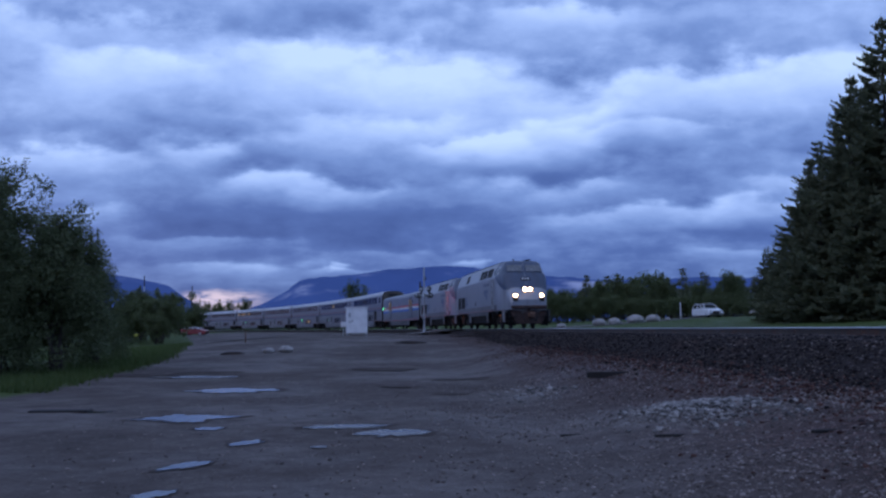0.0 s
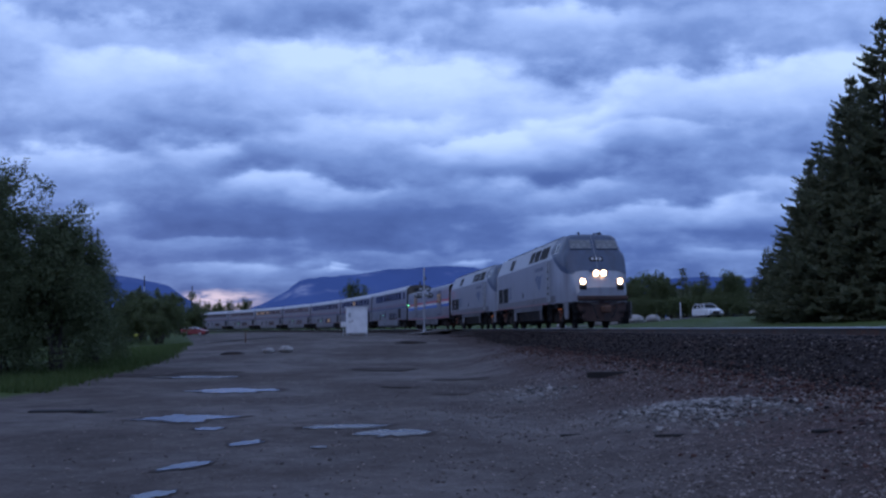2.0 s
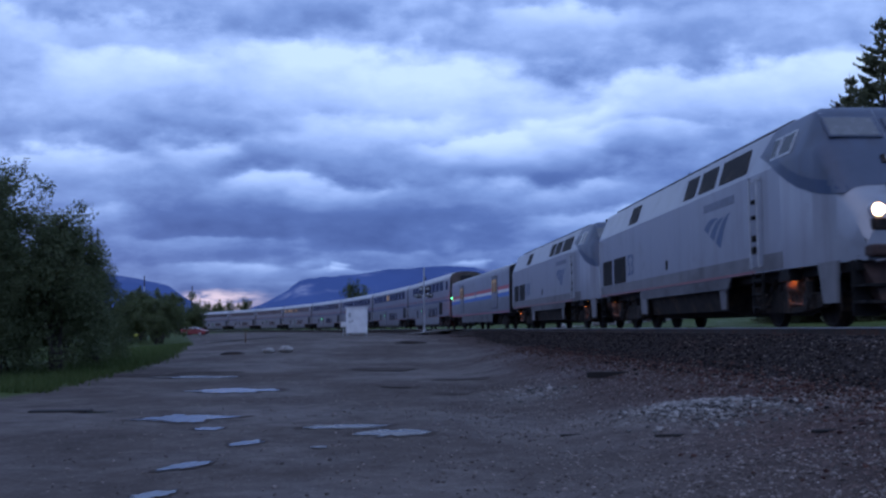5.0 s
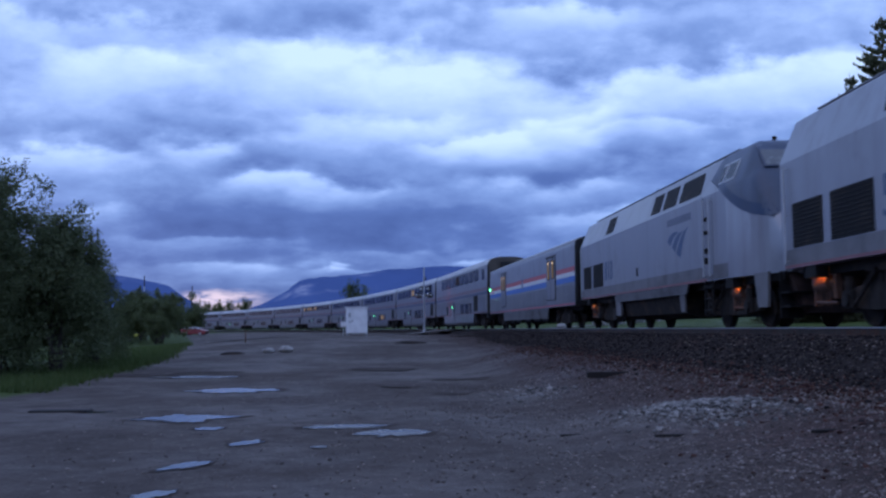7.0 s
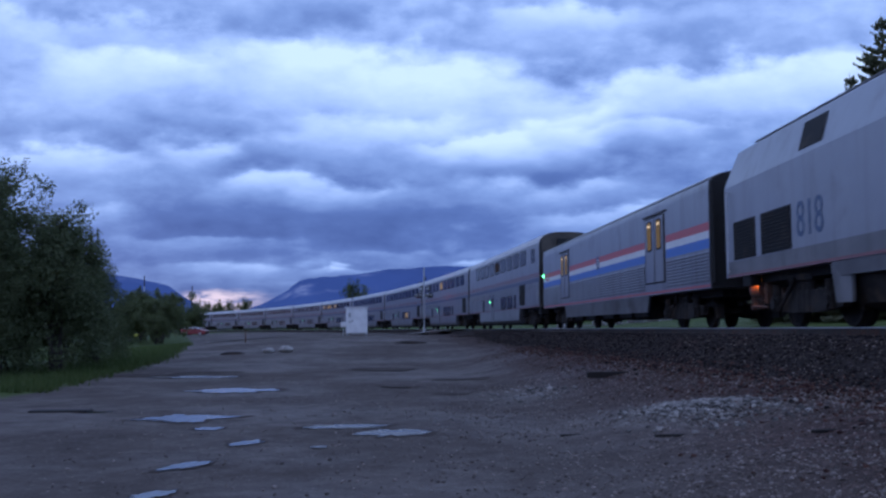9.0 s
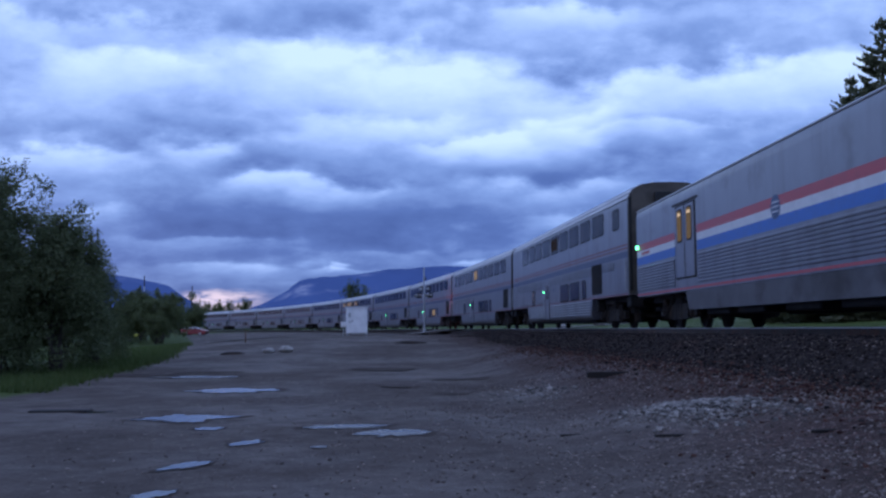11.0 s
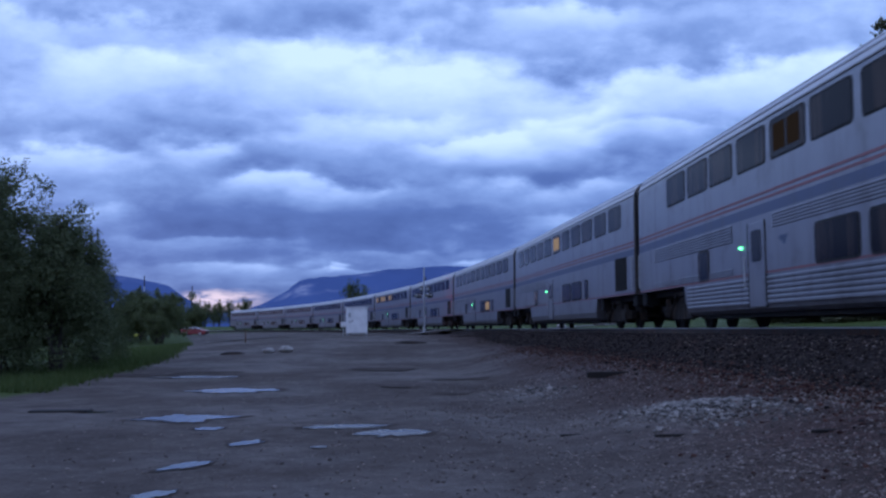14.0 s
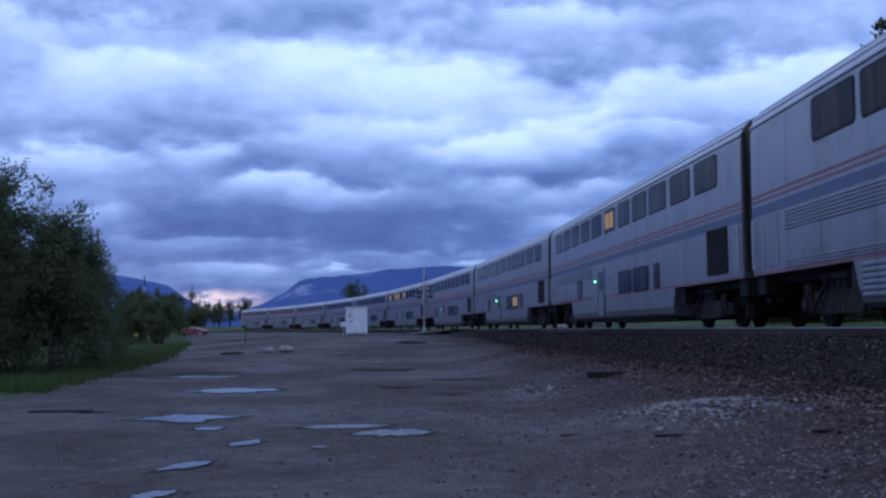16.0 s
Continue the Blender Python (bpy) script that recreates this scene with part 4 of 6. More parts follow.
def superliner(variant, label, lit=(), dim=()):
    """A tall two-level passenger car."""
    t = thing("passenger_car", pose(0, 0, 0), label, "rail car", "train")
    TURNING.append(t.name)
    E = 12.6
    body = part("body", B().loft([ring_of(CAR_HALF, x) for x in (-E, E)]), M_STEEL, t, smooth=30)
    top = [(yy + 0.006, zz + 0.006) for yy, zz in CAR_HALF if zz > 4.5]
    sheet = B()
    rings = [ring_of(top, x) for x in (-E, -E / 2, 0, E / 2, E)]
    k = len(rings[0])
    sheet.add([p for r in rings for p in r], [(i * k + q, i * k + q + 1, (i + 1) * k + q + 1, (i + 1) * k + q) for i in range(4) for q in range(k - 1)])
    part("roof", sheet, M_ROOF, t, smooth=40)
    # roof corrugations
    rf = B()
    for i in range(5):
        for s in (-1, 1):
            a = 0.10 + i * 0.19
            y, z = [(1.515, 4.53), (1.45, 4.70), (1.29, 4.875), (1.0, 5.01), (0.6, 5.08)][i]
            rf.tube((-E, s * y, z), (E, s * y, z), 0.035, n=6)
    part("roof_ribs", rf, M_ROOF, t, smooth=60)
    if variant == "A":
        ups = [(10.6, 11.48), (7.5, 9.26), (5.38, 7.1), (3.25, 5.0), (1.14, 2.85), (-0.92, 0.84), (-3.0, -1.27), (-5.05, -3.4), (-7.0, -5.3), (-9.1, -7.3)]
        lows = [(5.6, 6.22), (3.38, 5.05), (1.2, 2.94), (-6.12, -5.3)]
        vent = (7.35, 8.92)
    else:
        ups = [(9.27, 10.95), (7.08, 8.82), (4.85, 6.6), (2.83, 4.5), (0.87, 2.4), (-1.2, 0.4), (-3.4, -1.75), (-5.45, -3.85), (-7.43, -5.85), (-9.3, -7.85), (-11.2, -9.75)]
        lows = [(5.28, 5.8), (2.83, 4.62), (0.82, 2.53), (-6.25, -5.4)]
        vent = (10.16, 11.62)
    low = B()
    prof = [(-1.545, 1.15), (-1.545, 0.62), (-1.50, 0.42), (-1.40, 0.34), (1.40, 0.34), (1.50, 0.42), (1.545, 0.62), (1.545, 1.15)]
    low.loft([[(x + (0.28 if x < 0 else -0.28) * (1.15 - z) / 0.8, y, z) for y, z in prof] for x in (-7.55, 7.35)])
    part("lower_body", low, M_STEEL, t)
    part("floor_pan", B().box((0, 0, 0.29), (13.6, 2.6, 0.1)), M_DARK, t)
    for s in (-1, 1):
        for x0, x1 in ((-7.2, -2.45), (-1.35, 7.0)) if variant == "A" else ():
            part("fluted_panel", flutes(x0, x1, 0.5, 1.12, s * 1.546, 6, 0.018), M_STEEL, body)
        if vent[1] + 0.3 < E - 1.9:
            part("fluted_panel", flutes(vent[1] + 0.1, E - 1.9, 2.1, 2.42, s * 1.551, 5), M_STEEL, body)
        part("fluted_panel", flutes(-E + 2.0, -3.5, 2.0, 2.43, s * 1.551, 6), M_STEEL, body)
        part("fluted_panel", flutes(-E + 2.0, -3.5, 1.22, 1.4, s * 1.551, 3, 0.016), M_STEEL, body)
        if variant == "A":
            part("fluted_panel", flutes(-0.9, vent[0] - 0.15, 2.1, 2.43, s * 1.551, 5, 0.018), M_STEEL, body)
    for s in (1, -1):
        y = -1.551 * s
        for i, (x0, x1) in enumerate(ups):
            window(t, x0, x1, 3.58, 4.34 if x1 - x0 > 1.2 else 4.26, 1.532, lit=(i in lit) + 2 * (i in dim), sides=(s,))
        for i, (x0, x1) in enumerate(lows):
            window(t, x0, x1, 1.24, 1.94, 1.551, lit=(20 + i in lit), sides=(s,))
        v = part("air_vent", B().box(((vent[0] + vent[1]) / 2, y, 1.9), (vent[1] - vent[0], 0.03, 1.16)), M_DARK, body)
        sl = B()
        for i in range(14):
            sl.box(((vent[0] + vent[1]) / 2, y - s * 0.02, 1.37 + i * 0.082), (vent[1] - vent[0] - 0.06, 0.014, 0.04), Matrix.Rotation(radians(30 * s), 4, "X"))
        part("louvre", sl, M_RUBBER, v)
        dr = part("door", B().box((-1.9, y, 1.38), (1.0, 0.025, 1.86), bev=0.01), M_STEEL, body)
        part("door_window", rounded(-2.2, -1.6, 1.45, 2.15, 0.1, y - s * 0.012, s * 0.01), M_GLASS, dr)
        for xx in (-2.42, -1.38):
            part("door_seal", B().box((xx, y - s * 0.002, 1.38), (0.03, 0.028, 1.9)), M_RUBBER, dr)
        hd = B().tube((-2.55, y - s * 0.06, 0.9), (-2.55, y - s * 0.06, 1.6), 0.018, n=6).tube((-2.55, y, 0.92), (-2.55, y - s * 0.06, 0.92), 0.015, n=6).tube((-2.55, y, 1.58), (-2.55, y - s * 0.06, 1.58), 0.015, n=6)
        part("grab_rail", hd, M_GALV, body)
        blades(body, -0.35, 1.82, 0.27, y, s)
        part("door_lamp", B().tube((-2.85, y, 1.82), (-2.85, y - s * 0.05, 1.82), 0.036, 0.03, 10), M_GREENLAMP, body, "small lit green lamp")
        for z0, z1, mat, nm in ((2.46, 2.68, M_DULLBLUE, "blue_stripe"), (2.76, 2.82, M_FADEDRED, "red_stripe"), (2.88, 2.94, M_FADEDRED, "red_stripe"), (1.16, 1.21, M_FADEDRED, "sill_stripe")):
            part(nm, B().box((0, y + (0.001 if mat is M_STRIPEWHITE else 0) * s, (z0 + z1) / 2), (2 * E - 0.04, 0.006, z1 - z0)), mat, body)
        for x in (-12.1, -11.3, 11.35, 12.1):
            if not vent[0] - 0.3 < x < vent[1] + 0.3:
                part("hatch", B().box((x, y, 1.85), (0.55, 0.02, 1.15), bev=0.008), M_STEEL, body)
        part("hatch", B().box((-9.4, y, 1.62), (1.1, 0.016, 0.8), bev=0.006), M_STEEL, body)
        for x in (-12.45, 12.45):
            hr = B()
            hr.tube((x, y - s * 0.06, 1.3), (x, y - s * 0.06, 2.4), 0.018, n=6)
            for zz in (1.35, 1.6, 1.85, 2.1, 2.35):
                hr.tube((x, y, zz), (x, y - s * 0.06, zz), 0.014, n=5)
            part("end_ladder", hr, M_GALV, body)
    for x in (-1, 1):
        e = part("end_panel", B().loft([ring_of([(y * 0.985, z) for y, z in CAR_HALF], x * xx) for xx in ((E, E + 0.05) if x > 0 else (E + 0.05, E))]), M_BROWN, t, "dusty brown end wall")
        part("diaphragm", B().box((x * (E + 0.13), 0, 3.6), (0.18, 1.2, 2.3), bev=0.06), M_RUBBER, e)
        for yy in (-1.45, 1.45):
            part("buffer_flange", B().box((x * (E + 0.02), yy, 2.95), (0.12, 0.1, 3.3), bev=0.03), M_RUBBER, e)
        part("coupler", B().box((x * (E + 0.1), 0, 0.86), (0.7, 0.24, 0.26), bev=0.05), M_BOGIE, t)
        bx = B()
        for s in (-1, 1):
            bx.box((x * 12.35, s * 1.25, 0.93), (0.5, 0.45, 0.42), bev=0.04).box((x * 7.75, s * 1.3, 0.9), (0.3, 0.3, 0.46), bev=0.03)
        bx.box((x * 10, 0, 1.05), (4.6, 2.4, 0.16))
        part("underframe_box", bx, M_DARK, t)
        bogie(t, x * 9.07, 2.59, W_CAR, 0.457, 1.10)
    return t


BAG_HALF = [(0.0, 4.16), (0.7, 4.13), (1.15, 4.03), (1.42, 3.92), (1.50, 3.86), (1.53, 3.80), (1.55, 3.6), (1.55, 1.02)]


def baggage_car():
    t = thing("baggage_car", pose(0, 0, 0), "silver baggage car with red, white and blue stripes", "rail car", "train")
    TURNING.append(t.name)
    E = 12.35
    body = part("body", B().loft([ring_of(BAG_HALF, x) for x in (-E, E)]), M_STEEL, t, smooth=30)
    rf = B()
    for s in (-1, 1):
        rf.tube((-E, s * 1.50, 3.88), (E, s * 1.50, 3.88), 0.03, n=6)
        for y, z in ((1.2, 4.02), (0.8, 4.12), (0.4, 4.155)):
            rf.tube((-E, s * y, z), (E, s * y, z), 0.025, n=6)
    part("roof_ribs", rf, M_ROOF, t)
    for s in (1, -1):
        y = -1.551 * s
        for x0, x1 in ((-E, -7.85), (-5.6, 6.3), (8.65, E)):
            part("fluted_panel", flutes(x0, x1, 1.2, 2.0, y, 9), M_STEEL, body)
        for z0, z1, mat, nm in ((2.52, 2.74, M_STRIPERED, "red_stripe"), (2.32, 2.52, M_STRIPEWHITE, "white_stripe"), (2.06, 2.32, M_STRIPEBLUE, "blue_stripe"), (1.06, 1.12, M_STRIPERED, "sill_stripe")):
            sb = B()
            for x0, x1 in ((-E + 0.02, -7.8), (-5.7, 6.35), (8.6, E - 0.02)) if z0 > 1.5 else ((-E + 0.02, E - 0.02),):
                sb.box(((x0 + x1) / 2, y, (z0 + z1) / 2), (x1 - x0, 0.006, z1 - z0))
            part(nm, sb, mat, body)
        for x0, x1 in ((-7.72, -5.78), (6.43, 8.52)):
            # Dark frame plate; the door leaves in front of it are shut.
            dr = part("sliding_door", B().box(((x0 + x1) / 2, y + s * 0.01, 2.4), (x1 - x0, 0.03, 2.08)), M_DARK, body, "dark frame plate behind closed door leaves")
            for k in (0.265, 0.735):
                xm = x0 + (x1 - x0) * k
                leaf = part("door_leaf", B().box((xm, y - s * 0.014, 2.4), ((x1 - x0) * 0.43, 0.03, 2.0), bev=0.01), M_STEEL, dr)
                part("door_seal", rounded(xm - 0.25, xm + 0.25, 2.38, 3.33, 0.10, y - s * 0.028, s * 0.008), M_RUBBER, leaf)
                part("door_light", rounded(xm - 0.2, xm + 0.2, 2.43, 3.28, 0.08, y - s * 0.037, s * 0.006), M_DIMWARM, leaf, "warm lit door window")
                part("ceiling_lamp", rounded(xm - 0.15, xm + 0.15, 3.13, 3.21, 0.035, y - s * 0.044, s * 0.003), M_BRIGHTWARM, leaf, "bright lamp seen through the window")
            part("door_rail", B().box(((x0 + x1) / 2, y - s * 0.02, 3.5), (x1 - x0 + 0.3, 0.05, 0.05)), M_VALANCE, body)
        part("end_lamp", B().tube((-12.2, y, 2.66), (-12.2, y - s * 0.07, 2.66), 0.075, 0.06, 10), M_GREENLAMP, body, "small lit green lamp")
        em = part("emblem", B().tube((-0.2, y, 2.52), (-0.2, y - s * 0.008, 2.52), 0.26, 0.26, 24), M_BLUE, body, "round blue emblem with pale bars")
        for k in range(3):
            part("emblem_bar", B().box((-0.2, y - s * 0.01, 2.42 + k * 0.1), (0.34, 0.006, 0.03)), M_STRIPEWHITE, em)
        part("lettering_bar", B().box((-11.2, y, 2.42), (1.0, 0.008, 0.09)), M_STRIPERED, body)
    for x in (-1, 1):
        e = part("end_panel", B().loft([ring_of([(y * 0.985, z) for y, z in BAG_HALF], x * xx) for xx in ((E, E + 0.05) if x > 0 else (E + 0.05, E))]), M_RUBBER, t)
        part("diaphragm", B().box((x * (E + 0.16), 0, 2.6), (0.26, 1.5, 2.9), bev=0.08), M_RUBBER, e)
        for yy in (-1.46, 1.46):
            part("buffer_flange", B().box((x * (E + 0.04), yy, 2.5), (0.16, 0.1, 2.7), bev=0.03), M_RUBBER, e)
        part("coupler", B().box((x * (E + 0.2), 0, 0.86), (0.8, 0.24, 0.26), bev=0.05), M_BOGIE, t)
        bogie(t, x * 8.9, 2.59, W_CAR, 0.457, 1.10)
        br = B()
        for s in (-1, 1):
            for dx in (-0.28, 0.28):
                br.loft([[(x * 8.9 + dx * q + a, s * 1.36, z) for a, z in ((-0.09, 0.0), (0.09, 0.0))] + [(x * 8.9 + dx * q + a, s * 1.44, z) for a, z in ((0.09, 0.0), (-0.09, 0.0))] for q, z in ((0.2, 0.52), (1.3, 1.02))])
        part("swing_hanger", br, M_GALV, t)
    for s in (-1, 1):
        q = [(-6.9, 1.03), (6.7, 1.03), (6.45, 0.5), (-6.6, 0.5)]
        part("side_skirt", B().loft([[(px, s * 1.54, pz) for px, pz in q], [(px, s * 1.48, pz) for px, pz in q]]), M_VALANCE, t, "dull grey lower skirt")
    ub = B()
    ub.box((0, 0, 0.92), (24, 2.2, 0.2))
    for x in (-4.6, -2.3, 0.6, 3.2, 5.2):
        for s in (-1, 1):
            ub.box((x, s * 1.05, 0.62), (1.7, 0.7, 0.56), bev=0.05)
    part("underfloor_gear", ub, M_DARK, t)
    return t


# front of the train at s metres along the track, second by second
RUN = [(0, 60.71), (1, 51.79), (2, 42.89), (3, 34.03), (4, 25.2), (6.5, 3.12), (7.5, -5.67), (9, -18.8), (11.5, -40.58), (12.5, -49.4), (13.5, -58.39), (14.5, -67.49), (15.0, -72.05), (15.1, -72.97), (15.13, -73.12), (15.2, -73.15), (16, -73.15)]
TRAIN = []


def make_train():
    a = locomotive("silver diesel locomotive with slate blue nose, headlights on", "53", True)
    TRAIN.append((a, 11.15, 6.55))
    b = locomotive("silver diesel locomotive with slate blue nose, second in line", "818", False)
    TRAIN.append((b, 32.2, 6.55))
    TRAIN.append((baggage_car(), 56.2, 8.9))
    first = superliner("A", "stainless double-deck sleeping car with blue and red stripes", dim=(5,))
    TRAIN.append((first, 82.45, 9.07))
    second = superliner("B", "stainless double-deck coach with one lit upper window", lit=(5,))
    TRAIN.append((second, 108.4, 9.07))
    third = superliner("B", "stainless double-deck coach with lit lower windows", lit=(21,))
    TRAIN.append((third, 134.35, 9.07))
    lounge = superliner("B", "stainless double-deck lounge car with lit upper windows", lit=(5, 7, 8, 10), dim=(4, 6, 9))
    plain = superliner("B", "stainless double-deck passenger car in the long train")
    for i in range(4, 11):
        src = lounge if i == 5 else plain
        ob = src if i in (4, 5) else copy_thing(src, pose(0, 0, 0))
        TRAIN.append((ob, 82.45 + 25.95 * (i - 1), 9.07))


make_train()
for i, (ob, off, pivot) in enumerate(TRAIN):
    p, q = track(60.71 + off - pivot), track(60.71 + off + pivot)
    c = (p + q) / 2
    ob.matrix_basis = Matrix.Translation(c) @ Matrix.Rotation(math.atan2(p.y - q.y, p.x - q.x), 4, "Z")


def motions():
    """The train rolls by along the track; its wheels turn."""
    for ob, off, pivot in TRAIN:
        rows = []
        for t, s in RUN:
            p, q = track(s + off - pivot), track(s + off + pivot)
            rows.append((t, Matrix.Translation((p + q) / 2) @ Matrix.Rotation(math.atan2(p.y - q.y, p.x - q.x), 4, "Z")))
        walk(ob, rows)
    ts, ss = zip(*RUN)
    times = [i / 15 for i in range(0, 228)] + [15.2, 16.0]
    for w, ax, r in ROLLING:
        walk(w, [(t, pose(ax, 0, r, 0, math.degrees((60.71 - float(np.interp(t, ts, ss))) / r), 0)) for t in times])

# ---- hills ----


def hills(name, label, dist, depth, ridge, mat, seed):
    """A range: ridge gives (bearing as x over y, height over distance)."""
    b = B()
    xs = np.linspace(ridge[0][0], ridge[-1][0], 160)
    hs = np.interp(xs, [p[0] for p in ridge], [p[1] for p in ridge])
    rows = []
    for k in range(7):
        u = k / 6
        row = []
        for x, h in zip(xs, hs):
            j = noise.noise((x * 22 + seed, u * 3, 0)) * 0.004 + noise.noise((x * 90 + seed, u * 9, 1)) * 0.0014
            d = dist + depth * u
            row.append((x * d, d, -20 + (h * d + 20) * math.sin(min(u * 1.15, 1) * math.pi / 2) + j * dist * u))
        rows.append(row)
    n = len(xs)
    b.add([p for r in rows for p in r], [(k * n + i, k * n + i + 1, (k + 1) * n + i + 1, (k + 1) * n + i) for k in range(6) for i in range(n - 1)])
    tagged(part(name, b, mat, smooth=80), label, "mountain", kind="structure")


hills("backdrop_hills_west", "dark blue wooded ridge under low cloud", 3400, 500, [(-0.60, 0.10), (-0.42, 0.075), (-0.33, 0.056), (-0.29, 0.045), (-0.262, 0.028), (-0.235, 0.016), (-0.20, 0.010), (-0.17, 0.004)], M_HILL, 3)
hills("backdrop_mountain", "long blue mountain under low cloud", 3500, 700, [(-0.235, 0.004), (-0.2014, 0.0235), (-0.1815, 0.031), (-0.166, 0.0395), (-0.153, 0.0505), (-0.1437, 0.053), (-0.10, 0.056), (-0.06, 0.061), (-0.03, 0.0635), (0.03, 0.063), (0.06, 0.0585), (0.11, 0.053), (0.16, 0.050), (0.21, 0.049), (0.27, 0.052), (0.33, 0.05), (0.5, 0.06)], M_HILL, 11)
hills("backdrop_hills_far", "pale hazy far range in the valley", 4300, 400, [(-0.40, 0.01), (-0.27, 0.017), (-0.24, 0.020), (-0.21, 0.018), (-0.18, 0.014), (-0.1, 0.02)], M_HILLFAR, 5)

# ---- plants ----


def leaves_into(b, centre, radius, count, size, rng, flat=1.0):
    for _ in range(count):
        while True:
            p = Vector((rng.uniform(-1, 1), rng.uniform(-1, 1), rng.uniform(-1, 1)))
            if p.length_squared <= 1:
                break
        p = Vector(centre) + Vector((p.x * radius[0], p.y * radius[1], p.z * radius[2]))
        a = Vector((rng.gauss(0, 1), rng.gauss(0, 1), rng.gauss(0, 0.7) * flat)).normalized()
        c = a.cross(Vector((rng.gauss(0, 1), rng.gauss(0, 1), rng.gauss(0, 1)))).normalized()
        l, w = size * rng.uniform(0.7, 1.4), size * rng.uniform(0.3, 0.55)
        o = len(b.v)
        b.v += [tuple(p - a * l), tuple(p + c * w), tuple(p + a * l), tuple(p - c * w)]
        b.f.append((o, o + 1, o + 2, o + 3))


def broadleaf(name, label, h, spread, seed, mat, leaf=0.085, clumps=70, per=130, low=0.1):
    """A many-stemmed small tree with an uneven crown."""
    rng = random.Random(seed)
    t = thing(name, pose(0, 0, 0), label, "tree")
    trunk, crown = B(), B()
    tips = []
    for i in range(7):
        a = rng.uniform(0, 6.28)
        lean = rng.uniform(0.1, 0.55) * spread
        p = Vector((rng.uniform(-0.3, 0.3), rng.uniform(-0.3, 0.3), -0.15))
        top = Vector((math.cos(a) * lean, math.sin(a) * lean, h * rng.uniform(0.6, 0.98)))
        r = 0.09 * h / 7
        q = p
        for k in range(1, 6):
            u = k / 5
            nx = p.lerp(top, u) + Vector((rng.gauss(0, 0.12), rng.gauss(0, 0.12), 0))
            trunk.tube(q, nx, r * (1.05 - u * 0.85), r * (1.05 - (u + 0.2) * 0.85 + 0.02), 6, False)
            if k >= 2:
                for _ in range(2):
                    b2 = nx + Vector((rng.gauss(0, 0.3) * spread, rng.gauss(0, 0.3) * spread, rng.uniform(0.1, 0.6) * h * 0.2))
                    trunk.tube(nx, b2, r * 0.35, r * 0.1, 5, False)
                    tips.append(b2)
            q = nx
        tips.append(q)
    for i in range(clumps):
        u = rng.random()
        if i < len(tips):
            c = tips[i]
        else:
            z = h * (low + (0.93 - low) * u)
            rad = spread * (0.62 + 0.38 * math.sin(math.pi * min(u * 1.1 + 0.15, 1))) * (1 - 0.55 * u * u) * math.sqrt(rng.random())
            a = rng.uniform(0, 6.28)
            c = Vector((math.cos(a) * rad, math.sin(a) * rad, z))
        s = rng.uniform(0.35, 0.85) * h / 7
        leaves_into(crown, c, (s, s, s * rng.uniform(0.8, 1.5)), per, leaf, rng)
    # twigs that stand out of the crown
    for i in range(26):
        c = rng.choice(tips)
        d = Vector((rng.gauss(0, 0.5), rng.gauss(0, 0.5), rng.uniform(0.5, 1.2))).normalized()
        e = c + d * rng.uniform(0.5, 1.2) * h / 7
        trunk.tube(c, e, 0.014, 0.005, 4, False)
        for k in range(5):
            leaves_into(crown, c.lerp(e, 0.3 + k * 0.17), (0.13, 0.13, 0.13), 8, leaf * 0.9, rng)
    part("trunk", trunk, M_BARK, t)
    part("crown", crown, mat, t)
    return t


